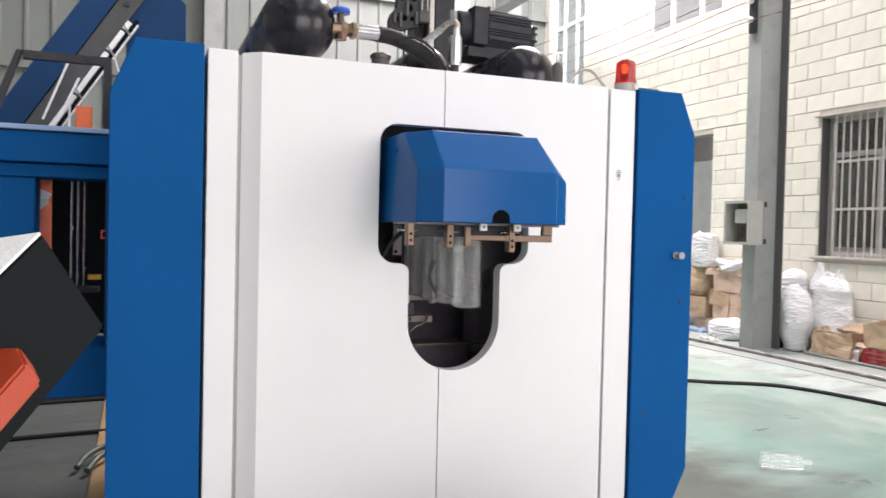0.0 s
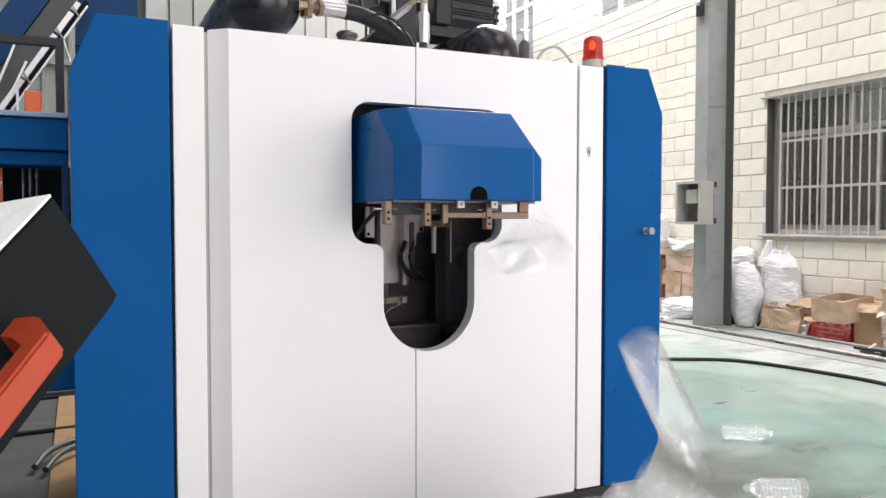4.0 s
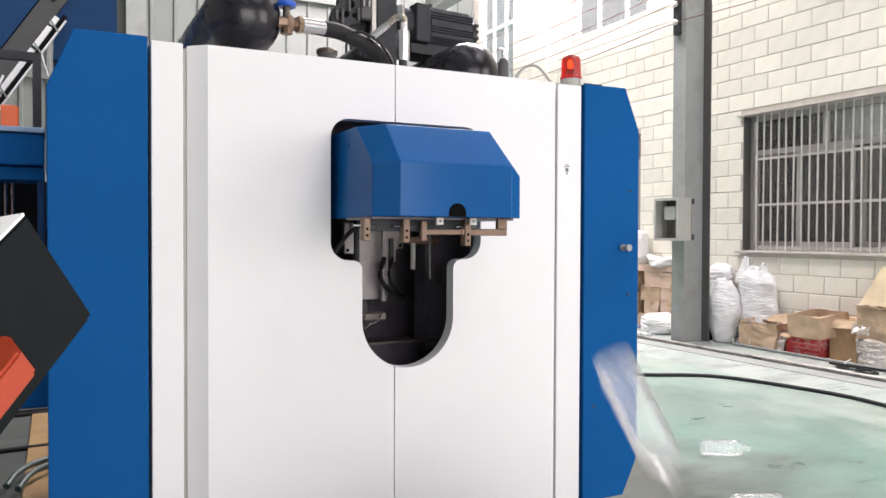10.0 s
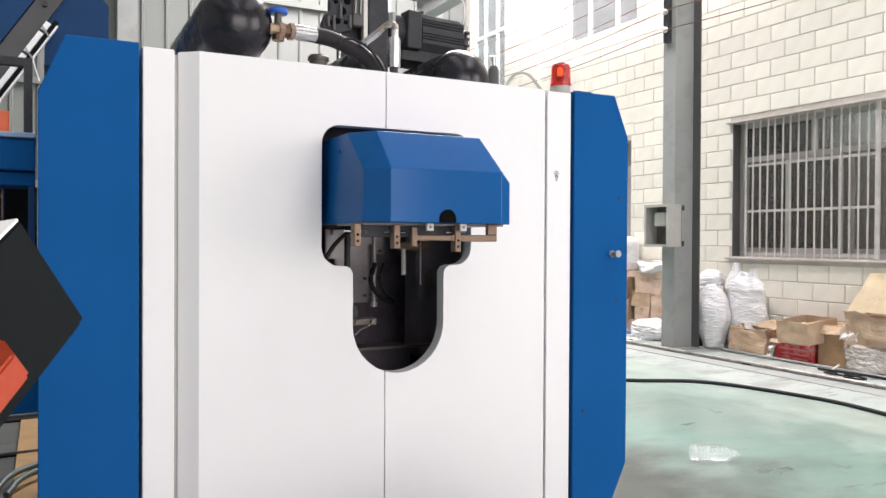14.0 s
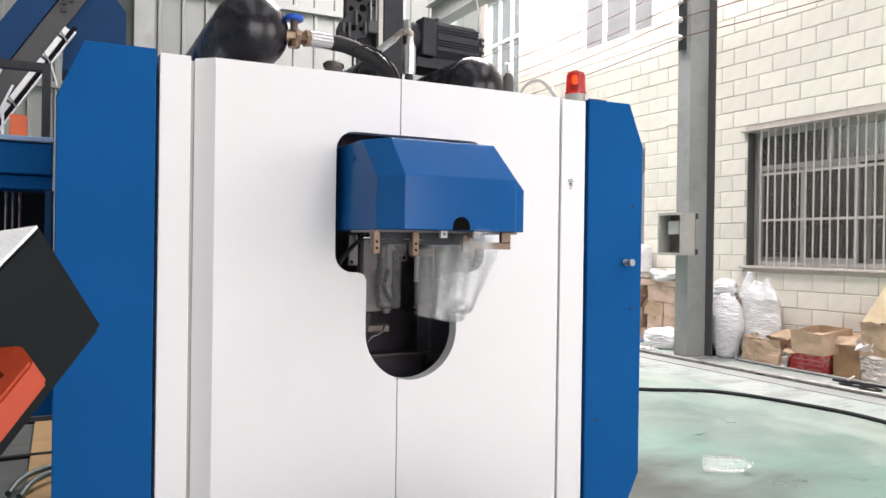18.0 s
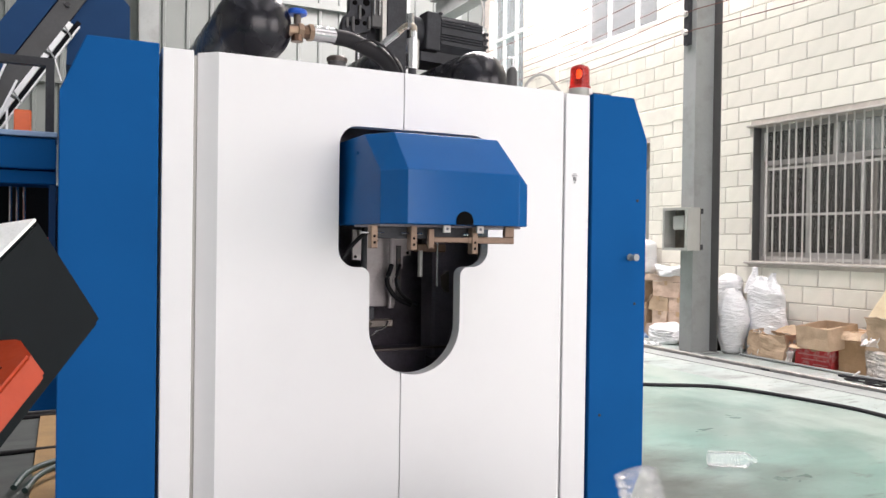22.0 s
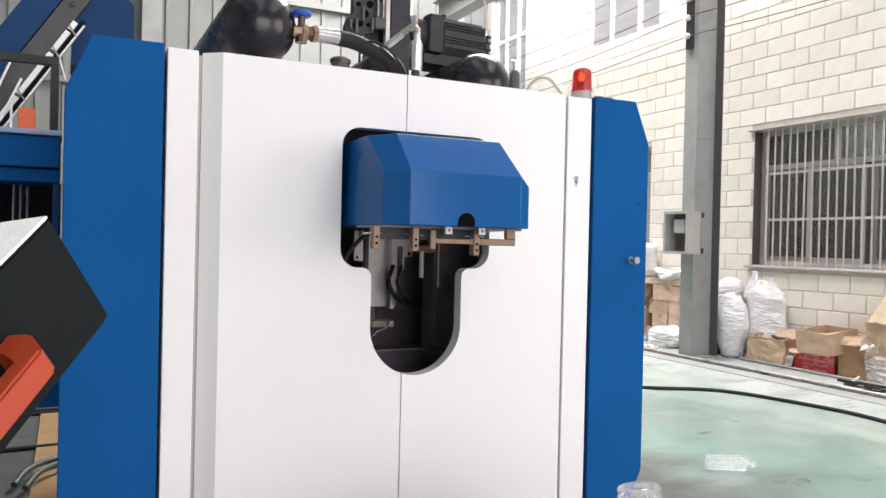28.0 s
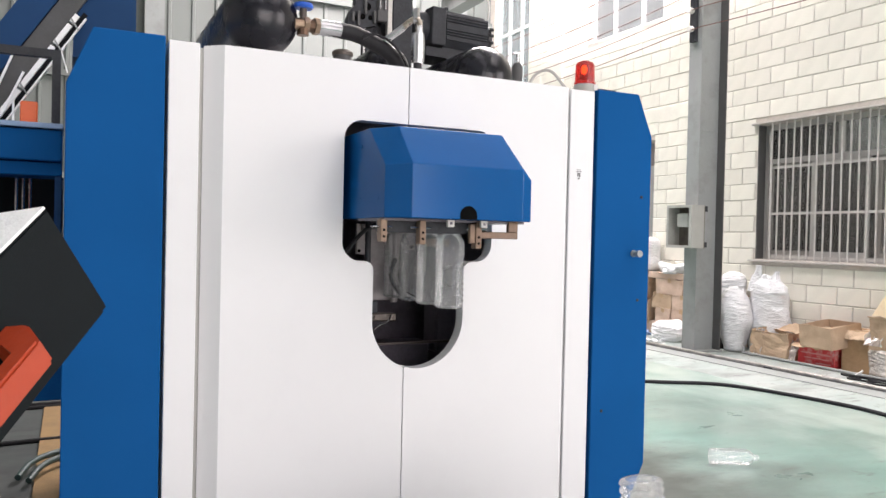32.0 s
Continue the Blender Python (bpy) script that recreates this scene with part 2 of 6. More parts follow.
FILM = mat("crumpled_clear_film", (0.58, 0.55, 0.51), 0.25, vary=0.15, scale=20, bump=0.4, stain=(0.36, 0.25, 0.17), stain_amount=0.8, stain_scale=5, crumple=0.5, crumple_scale=(12, 12, 12))
RUST = mat("rusty_wire", (0.16, 0.075, 0.06), 0.7, vary=0.2)
PLYWOOD = mat("raw_plywood", (0.26, 0.165, 0.072), 0.75, vary=0.18, scale=6, bump=0.2)
DARK_ROOM = mat("unlit_plaster", (0.42, 0.39, 0.37), 0.9, vary=0.15, scale=3)
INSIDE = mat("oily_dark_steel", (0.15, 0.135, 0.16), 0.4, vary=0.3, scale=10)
# black that paints the shade of holes, notches and joints
PITCH = mat("black_recess", (0.004, 0.004, 0.004), 0.9, vary=0.1, bump=0.0, spec=0.05)
INK = mat("black_ink", (0.10, 0.10, 0.11), 0.7, vary=0.1)
PORCELAIN = mat("white_porcelain", (0.62, 0.6, 0.57), 0.3, vary=0.08)
GREEN_HOSE = mat("grey_green_hose", (0.028, 0.055, 0.052), 0.45, vary=0.15, scale=20)


def streaky(name, tone_a, tone_b, dark, pale, rough, amount, gloss=0.5, patch=0.45, coat=0.0, edge=None, soil_shade=None):
    """Trodden floor: two tones in wide patches, dark drag marks in two directions, pale worn specks."""
    m = bpy.data.materials.new(name)
    m.use_nodes = True
    nt = m.node_tree
    b = nt.nodes["Principled BSDF"]
    b.inputs["Specular IOR Level"].default_value = gloss
    b.inputs["Coat Weight"].default_value, b.inputs["Coat Roughness"].default_value = coat, 0.4
    co = nt.nodes.new("ShaderNodeTexCoord").outputs["Object"]

    def cloud(scale, turn=0, lo=0.3, hi=0.7, top=1.0, detail=6, offset=0):
        mp = nt.nodes.new("ShaderNodeMapping")
        mp.inputs["Rotation"].default_value = (0, 0, radians(turn))
        mp.inputs["Scale"].default_value = scale
        mp.inputs["Location"].default_value = (offset, offset * 0.7, 0)
        nt.links.new(co, mp.inputs["Vector"])
        n = nt.nodes.new("ShaderNodeTexNoise")
        n.inputs["Scale"].default_value, n.inputs["Detail"].default_value = 1.0, detail
        n.inputs["Roughness"].default_value = 0.6
        nt.links.new(mp.outputs[0], n.inputs["Vector"])
        r = nt.nodes.new("ShaderNodeMapRange")
        r.inputs["From Min"].default_value, r.inputs["From Max"].default_value = lo, hi
        r.inputs["To Max"].default_value = top
        nt.links.new(n.outputs[0], r.inputs["Value"])
        return r.outputs[0]

    def over(below, colour, mask):
        mix = nt.nodes.new("ShaderNodeMix")
        mix.data_type = "RGBA"
        nt.links.new(mask, mix.inputs[0])
        if isinstance(below, tuple):
            mix.inputs[6].default_value = (*below, 1)
        else:
            nt.links.new(below, mix.inputs[6])
        mix.inputs[7].default_value = (*colour, 1)
        return mix.outputs[2]

    def both(a, c):
        mul = nt.nodes.new("ShaderNodeMath")
        mul.operation = "MULTIPLY"
        nt.links.new(a, mul.inputs[0])
        nt.links.new(c, mul.inputs[1])
        return mul.outputs[0]

    s = patch
    out = over(tone_a, tone_b, cloud((s, s, s), 0, 0.35, 0.65))
    out = over(out, dark, cloud((1.1, 2.4, 2), 38, 0.48, 0.75, 0.36 * amount))
    out = over(out, pale, cloud((5, 5, 5), 0, 0.55, 0.80, 0.25, offset=3))
    wide = cloud((0.8, 0.8, 1), 0, 0.42, 0.58, offset=7)
    out = over(out, dark, both(cloud((3.2, 13.0, 2), 40, 0.58, 0.70, 0.8 * amount, offset=2), wide))
    out = over(out, dark, both(cloud((12.0, 4.2, 2), 12, 0.62, 0.72, 0.7 * amount, offset=5), wide))
    out = over(out, dark, cloud((30, 30, 30), 0, 0.66, 0.74, 0.5 * amount, detail=2))
    if edge:
        # paint worn to the concrete towards one side, widened to paint in skylight brightness
        sep = nt.nodes.new("ShaderNodeSeparateXYZ")
        nt.links.new(co, sep.inputs[0])
        ramp = nt.nodes.new("ShaderNodeMapRange")
        ramp.inputs["From Min"].default_value, ramp.inputs["From Max"].default_value = edge[0], edge[1]
        nt.links.new(sep.outputs[0], ramp.inputs["Value"])
        rag = nt.nodes.new("ShaderNodeMath")
        rag.operation = "ADD"
        nt.links.new(ramp.outputs[0], rag.inputs[0])
        nt.links.new(cloud((2.5, 1.2, 2), 10, 0.2, 0.8, 0.9, offset=9), rag.inputs[1])
        cut = nt.nodes.new("ShaderNodeMapRange")
        cut.inputs["From Min"].default_value, cut.inputs["From Max"].default_value = 0.75, 1.15
        nt.links.new(rag.outputs[0], cut.inputs["Value"])
        out = over(out, edge[2], cut.outputs[0])
    if soil_shade:
        # floor darkened near the machine: its shade painted in, with ragged dirt
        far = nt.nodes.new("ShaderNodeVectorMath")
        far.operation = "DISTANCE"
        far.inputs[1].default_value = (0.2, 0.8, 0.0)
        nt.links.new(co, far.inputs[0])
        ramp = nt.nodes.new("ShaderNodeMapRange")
        ramp.inputs["From Min"].default_value, ramp.inputs["From Max"].default_value = soil_shade[1], soil_shade[0]
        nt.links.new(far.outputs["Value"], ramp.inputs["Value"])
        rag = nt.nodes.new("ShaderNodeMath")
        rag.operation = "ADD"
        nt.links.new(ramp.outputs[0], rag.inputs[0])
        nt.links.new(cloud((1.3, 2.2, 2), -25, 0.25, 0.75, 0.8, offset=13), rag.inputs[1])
        shade_dirt = nt.nodes.new("ShaderNodeMapRange")
        shade_dirt.inputs["From Min"].default_value, shade_dirt.inputs["From Max"].default_value = 0.55, 1.2
        shade_dirt.inputs["To Max"].default_value = 0.88
        nt.links.new(rag.outputs[0], shade_dirt.inputs["Value"])
        out = over(out, soil_shade[2], shade_dirt.outputs[0])
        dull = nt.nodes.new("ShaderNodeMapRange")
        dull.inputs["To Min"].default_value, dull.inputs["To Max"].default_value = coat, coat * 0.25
        nt.links.new(shade_dirt.outputs[0], dull.inputs["Value"])
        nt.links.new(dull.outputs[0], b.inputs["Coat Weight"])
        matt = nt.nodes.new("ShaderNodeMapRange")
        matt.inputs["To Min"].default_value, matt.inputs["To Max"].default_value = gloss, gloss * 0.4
        nt.links.new(shade_dirt.outputs[0], matt.inputs["Value"])
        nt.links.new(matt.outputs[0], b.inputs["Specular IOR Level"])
    nt.links.new(out, b.inputs["Base Color"])
    rr = nt.nodes.new("ShaderNodeMapRange")
    rr.inputs["To Min"].default_value, rr.inputs["To Max"].default_value = rough - 0.07, rough + 0.14
    nt.links.new(cloud((1.5, 3.0, 2), 30, 0.3, 0.7), rr.inputs["Value"])
    nt.links.new(rr.outputs[0], b.inputs["Roughness"])
    bp = nt.nodes.new("ShaderNodeBump")
    bp.inputs["Strength"].default_value, bp.inputs["Distance"].default_value = 0.06, 0.01
    nt.links.new(cloud((25, 25, 25), 0, 0, 1), bp.inputs["Height"])
    nt.links.new(bp.outputs[0], b.inputs["Normal"])
    return m


FLOOR_PAINT = streaky("worn_green_floor_paint", (0.170, 0.240, 0.208), (0.140, 0.300, 0.252), (0.045, 0.052, 0.048), (0.26, 0.36, 0.32), 0.33, 1.1, 1.0, coat=0.7, edge=(2.6, 5.2, (0.36, 0.45, 0.405)), soil_shade=(1.45, 2.65, (0.042, 0.046, 0.038)))
CONCRETE = streaky("bare_concrete", (0.44, 0.475, 0.455), (0.38, 0.455, 0.43), (0.09, 0.088, 0.08), (0.46, 0.455, 0.43), 0.5, 1.9, 0.5, 1.2)
RAIL_BED = streaky("grey_screed", (0.37, 0.395, 0.38), (0.31, 0.335, 0.325), (0.09, 0.09, 0.085), (0.36, 0.36, 0.34), 0.6, 0.8, 0.4, 1.5)

# grey concrete with the shade beside the loader put into its colour
GREY_BAY = streaky("oily_grey_concrete", (0.074, 0.080, 0.078), (0.054, 0.062, 0.060), (0.030, 0.031, 0.031), (0.16, 0.165, 0.16), 0.5, 1.2, 0.4, 0.9)


def clear(name, tint, gloss_rough, body, milk=0.0, gloss=1.0, dust=(0.62, 0.63, 0.64)):
    """Thin clear sheet: mostly transparent, with gloss that grows towards the edges."""
    m = bpy.data.materials.new(name)
    m.use_nodes = True
    nt = m.node_tree
    nt.nodes.remove(nt.nodes["Principled BSDF"])
    out = nt.nodes["Material Output"]
    tr = nt.nodes.new("ShaderNodeBsdfTransparent")
    tr.inputs[0].default_value = (*tint, 1)
    gl = nt.nodes.new("ShaderNodeBsdfGlossy")
    gl.inputs["Roughness"].default_value = gloss_rough
    lw = nt.nodes.new("ShaderNodeLayerWeight")
    lw.inputs[0].default_value = body
    mix = nt.nodes.new("ShaderNodeMixShader")
    damp = nt.nodes.new("ShaderNodeMath")
    damp.operation = "MULTIPLY"
    damp.inputs[1].default_value = gloss
    nt.links.new(lw.outputs["Fresnel"], damp.inputs[0])
    nt.links.new(damp.outputs[0], mix.inputs[0])
    if milk:
        df = nt.nodes.new("ShaderNodeAddShader")
        for i, kind in enumerate(("ShaderNodeBsdfDiffuse", "ShaderNodeBsdfTranslucent")):
            half = nt.nodes.new(kind)
            half.inputs[0].default_value = (*dust, 1)
            nt.links.new(half.outputs[0], df.inputs[i])
        base = nt.nodes.new("ShaderNodeMixShader")
        base.inputs[0].default_value = milk
        nt.links.new(tr.outputs[0], base.inputs[1])
        nt.links.new(df.outputs[0], base.inputs[2])
        nt.links.new(base.outputs[0], mix.inputs[1])
    else:
        nt.links.new(tr.outputs[0], mix.inputs[1])
    nt.links.new(gl.outputs[0], mix.inputs[2])
    nt.links.new(mix.outputs[0], out.inputs[0])
    return m


PET = clear("clear_pet", (0.985, 0.99, 0.99), 0.08, 0.32, 0.105, 0.75, (0.95, 0.96, 0.97))
CLEAR_FILM = clear("clear_packing_film", (0.95, 0.94, 0.92), 0.3, 0.4, 0.30, 0.6)
TAPE = mat("brown_packing_tape", (0.46, 0.31, 0.18), 0.3, vary=0.08, scale=9, bump=0.05)
GLASS = clear("dusty_window_glass", (0.80, 0.80, 0.77), 0.12, 0.45, 0.07, 1.0, (0.40, 0.36, 0.33))
TEAL_GLASS = clear("greenish_glass", (0.80, 0.90, 0.88), 0.05, 0.3, 0.15)


def red_lens():
    m = bpy.data.materials.new("red_beacon_plastic")
    m.use_nodes = True
    b = m.node_tree.nodes["Principled BSDF"]
    b.inputs["Base Color"].default_value = (0.75, 0.02, 0.015, 1)
    b.inputs["Roughness"].default_value = 0.18
    b.inputs["Transmission Weight"].default_value = 0.7
    return m


RED_LENS = red_lens()


def beacon_glow():
    m = bpy.data.materials.new("beacon_bulb")
    m.use_nodes = True
    b = m.node_tree.nodes["Principled BSDF"]
    b.inputs["Base Color"].default_value = (1, 0.3, 0.05, 1)
    b.inputs["Emission Color"].default_value = (1, 0.35, 0.06, 1)
    b.inputs["Emission Strength"].default_value = 4
    return m


BULB = beacon_glow()

# mesh builders
ORIGIN = {}


def thing(name, at, label, category, group="", kind=""):
    ob = new(name)
    ob.empty_display_size = 0.1
    ob.location = at
    ORIGIN[ob.name] = Vector(at)
    return tagged(ob, label, category, group, kind)


def part(name, bm, material, parent=None, label="", smooth=False):
    me = bpy.data.meshes.new(name)
    base = ORIGIN.get(parent.name, Vector()) if parent else Vector()
    bmesh.ops.translate(bm, verts=bm.verts, vec=-base)
    bmesh.ops.recalc_face_normals(bm, faces=bm.faces)
    if smooth:
        for f in bm.faces:
            f.smooth = True
    bm.to_mesh(me)
    bm.free()
    me.materials.append(material)
    if smooth:
        me.set_sharp_from_angle(angle=radians(40))
    ob = new(name, me)
    if parent:
        ob.parent = parent
        ORIGIN[ob.name] = base
    if label:
        ob["label"] = label
    return ob


def solo(name, bm, material, label, category, group="", kind="", smooth=False):
    return tagged(part(name, bm, material, None, "", smooth), label, category, group, kind)


def B():
    return bmesh.new()


def box(bm, x0, x1, y0, y1, z0, z1, bevel=0.0, seg=1):
    r = bmesh.ops.create_cube(bm, size=1)
    vs = r["verts"]
    bmesh.ops.scale(bm, verts=vs, vec=(x1 - x0, y1 - y0, z1 - z0))
    bmesh.ops.translate(bm, verts=vs, vec=((x0 + x1) / 2, (y0 + y1) / 2, (z0 + z1) / 2))
    if bevel:
        es = list({e for v in vs for e in v.link_edges})
        bmesh.ops.bevel(bm, geom=es, offset=bevel, segments=seg, affect="EDGES", profile=0.5)
    return bm


def basis(d):
    d = Vector(d).normalized()
    a = Vector((0, 0, 1)) if abs(d.z) < 0.9 else Vector((1, 0, 0))
    u = d.cross(a).normalized()
    return u, d.cross(u).normalized(), d


def tube(bm, pts, r, seg=12, caps=True):
    """Sweep a circle of radius r (one number or one a point) along pts."""
    pts = [Vector(p) for p in pts]
    rings = []
    for i, p in enumerate(pts):
        d = pts[min(i + 1, len(pts) - 1)] - pts[max(i - 1, 0)]
        u, v, _ = basis(d)
        rad = r[i] if isinstance(r, (list, tuple)) else r
        rings.append([bm.verts.new(p + rad * (math.cos(a) * u + math.sin(a) * v)) for a in [2 * math.pi * k / seg for k in range(seg)]])
    for a, b in zip(rings, rings[1:]):
        for k in range(seg):
            bm.faces.new((a[k], a[(k + 1) % seg], b[(k + 1) % seg], b[k]))
    if caps:
        bm.faces.new(rings[0])
        bm.faces.new(list(reversed(rings[-1])))
    return bm


def curve(pts, n=8):
    """A smooth line through pts."""
    p = [Vector(q) for q in pts]
    p = [2 * p[0] - p[1]] + p + [2 * p[-1] - p[-2]]
    out = []
    for i in range(1, len(p) - 2):
        a, b, c, d = p[i - 1:i + 3]
        for k in range(n):
            t = k / n
            out.append(0.5 * (2 * b + (c - a) * t + (2 * a - 5 * b + 4 * c - d) * t * t + (3 * b - a - 3 * c + d) * t ** 3))
    out.append(p[-2])
    return out


def lathe(bm, profile, at=(0, 0, 0), axis=(0, 0, 1), seg=24):
    at, (u, v, d) = Vector(at), basis(axis)
    rings = []
    for r, h in profile:
        if r < 1e-5:
            rings.append([bm.verts.new(at + d * h)])
        else:
            rings.append([bm.verts.new(at + d * h + r * (math.cos(a) * u + math.sin(a) * v)) for a in [2 * math.pi * k / seg for k in range(seg)]])
    for a, b in zip(rings, rings[1:]):
        for k in range(seg):
            q = [a[k % len(a)], a[(k + 1) % len(a)], b[(k + 1) % len(b)], b[k % len(b)]]
            q = list(dict.fromkeys(q))
            if len(q) > 2:
                bm.faces.new(q)
    return bm


def prism(bm, pts, axis, a0, a1):
    """Extrude a polygon along one axis. For 'y' its points are (x, z), for 'x' (y, z), for 'z' (x, y)."""
    def at(p, a):
        return {"y": (p[0], a, p[1]), "x": (a, p[0], p[1]), "z": (p[0], p[1], a)}[axis]
    f = [bm.verts.new(at(p, a0)) for p in pts]
    g = [bm.verts.new(at(p, a1)) for p in pts]
    bm.faces.new(f)
    bm.faces.new(list(reversed(g)))
    for i in range(len(pts)):
        j = (i + 1) % len(pts)
        bm.faces.new((f[i], g[i], g[j], f[j]))
    return bm


def arc(cx, cz, r, a0, a1, n=8):
    return [(cx + r * math.cos(radians(a0 + (a1 - a0) * k / n)), cz + r * math.sin(radians(a0 + (a1 - a0) * k / n))) for k in range(n + 1)]


def hull(bm, pts):
    vs = [bm.verts.new(p) for p in pts]
    bmesh.ops.convex_hull(bm, input=vs)
    return bm


def bar(bm, p0, p1, w, h, up=(0, 0, 1)):
    """A straight bar of w by h section from p0 to p1."""
    p0, p1 = Vector(p0), Vector(p1)
    d = (p1 - p0).normalized()
    u = d.cross(Vector(up)).normalized()
    v = u.cross(d)
    hull(bm, [p + su * w / 2 * u + sv * h / 2 * v for p in (p0, p1) for su in (-1, 1) for sv in (-1, 1)])
    return bm


def sky_glow():
    m = bpy.data.materials.new("outdoor_sky")
    m.use_nodes = True
    nt = m.node_tree
    nt.nodes.remove(nt.nodes["Principled BSDF"])
    em = nt.nodes.new("ShaderNodeEmission")
    grad = nt.nodes.new("ShaderNodeTexNoise")
    grad.inputs["Scale"].default_value = 0.2
    ramp = nt.nodes.new("ShaderNodeValToRGB")
    ramp.color_ramp.elements[0].color = (0.80, 0.86, 0.88, 1)
    ramp.color_ramp.elements[1].color = (0.95, 0.97, 0.98, 1)
    nt.links.new(grad.outputs[0], ramp.inputs[0])
    nt.links.new(ramp.outputs[0], em.inputs[0])
    em.inputs[1].default_value = 5.0
    nt.links.new(em.outputs[0], nt.nodes["Material Output"].inputs[0])
    return m


SKY_GLOW = sky_glow()
SMOKED = clear("smoked_glass", (0.62, 0.61, 0.60), 0.05, 0.35, 0.15)

# the hall
WALL_X, BACK_Y, LEFT_X, FRONT_Y = 6.5, 11.4, -9.0, -9.0
GREEN_EDGE = 4.55
BLOCK_LENGTH = 0.3895
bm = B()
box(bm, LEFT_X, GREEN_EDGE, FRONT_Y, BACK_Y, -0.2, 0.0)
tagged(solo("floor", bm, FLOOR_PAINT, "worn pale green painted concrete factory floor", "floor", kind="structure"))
bm = B()
box(bm, GREEN_EDGE, WALL_X, FRONT_Y, BACK_Y, -0.2, -0.004)
solo("floor_strip", bm, CONCRETE, "bare stained concrete strip along the block wall", "floor", kind="structure")
bm = B()
box(bm, LEFT_X, -0.80, 0.6, BACK_Y, -0.1, 0.004)
solo("floor_bay", bm, GREY_BAY, "grey concrete beside the machine, darkened for the loader's shade", "floor", kind="structure")
bm = B()
prev = LEFT_X
for sx, sw, y0, y1, watts in SKYLIGHTS:
    box(bm, prev, sx - sw / 2, FRONT_Y, BACK_Y, ROOF, ROOF + 0.2)
    prev = sx + sw / 2
    box(bm, sx - sw / 2, prev, FRONT_Y, y0, ROOF, ROOF + 0.2)
    box(bm, sx - sw / 2, prev, y1, BACK_Y, ROOF, ROOF + 0.2)
box(bm, prev, WALL_X, FRONT_Y, BACK_Y, ROOF, ROOF + 0.2)
solo("ceiling", bm, BOUNCE_CLAD, "unseen pale roof, added to bounce light, with skylight strips", "ceiling", kind="structure")
bm = B()
box(bm, LEFT_X - 0.2, LEFT_X, FRONT_Y, BACK_Y, 0, ROOF)
solo("wall_west", bm, BOUNCE_CLAD, "unseen pale side wall, added to bounce light", "wall", kind="structure")
bm = B()
box(bm, LEFT_X, -2.2, FRONT_Y - 0.2, FRONT_Y, 0, ROOF)
box(bm, 3.8, WALL_X, FRONT_Y - 0.2, FRONT_Y, 0, ROOF)
box(bm, -2.2, 3.8, FRONT_Y - 0.2, FRONT_Y, 4.6, ROOF)
solo("wall_south", bm, BOUNCE_CLAD, "unseen pale end wall, added to bounce light, with a gate opening", "wall", kind="structure")

# ribbed cladding of the end wall
bm = B()
x = LEFT_X
pts = []
while x < WALL_X:
    pts += [(x, BACK_Y), (x + 0.30, BACK_Y), (x + 0.32, BACK_Y - 0.035), (x + 0.36, BACK_Y - 0.035), (x + 0.375, BACK_Y)]
    x += 0.38
pts += [(WALL_X + 0.3, BACK_Y), (WALL_X + 0.3, BACK_Y + 0.15), (LEFT_X, BACK_Y + 0.15)]
prism(bm, pts, "z", 0, ROOF)
wall_north = solo("wall_north", bm, CLAD, "pale grey ribbed steel cladding of the end wall", "wall", kind="structure")
for z in (2.1, 3.7, 5.45, 7.0):
    bm = B()
    box(bm, LEFT_X, WALL_X, BACK_Y - 0.11, BACK_Y - 0.037, z - 0.05, z + 0.05)
    part("girt", bm, CLAD, wall_north)
for x in (-6.0, 0.2, 4.6):
    bm = B()
    box(bm, x - 0.15, x + 0.15, BACK_Y - 0.34, BACK_Y - 0.322, 0, ROOF)
    box(bm, x - 0.012, x + 0.012, BACK_Y - 0.322, BACK_Y - 0.115, 0, ROOF)
    solo("steel_column", bm, GREY_STEEL, "grey painted steel column against the ribbed cladding", "column", "columns of the hall")

# block wall with its openings: (y0, y1, z0, z1); the last, unseen, is for the side lamp
OPEN = [(0.9, 4.565, 1.08, 2.69), (6.42, 7.3, 0.0, 2.71), (6.32, 8.09, 4.40, 6.1), (9.9, 11.2, 3.3, 6.1), (-7.5, -3.5, 0.0, 4.4)]


def cut_wall():
    ys = sorted({FRONT_Y, BACK_Y, *[o[0] for o in OPEN], *[o[1] for o in OPEN]})
    bm = B()
    for a, b in zip(ys, ys[1:]):
        holes = sorted((o[2], o[3]) for o in OPEN if o[0] <= a + 1e-6 and o[1] >= b - 1e-6)
        z = 0.0
        for h0, h1 in holes:
            if h0 > z:
                box(bm, WALL_X + 0.006, WALL_X + 0.24, a, b, z, h0)
            z = h1
        box(bm, WALL_X + 0.006, WALL_X + 0.24, a, b, z, ROOF)
    return bm


wall_east = solo("wall_east", cut_wall(), MORTAR, "cream painted concrete block wall with barred window", "wall", kind="structure")


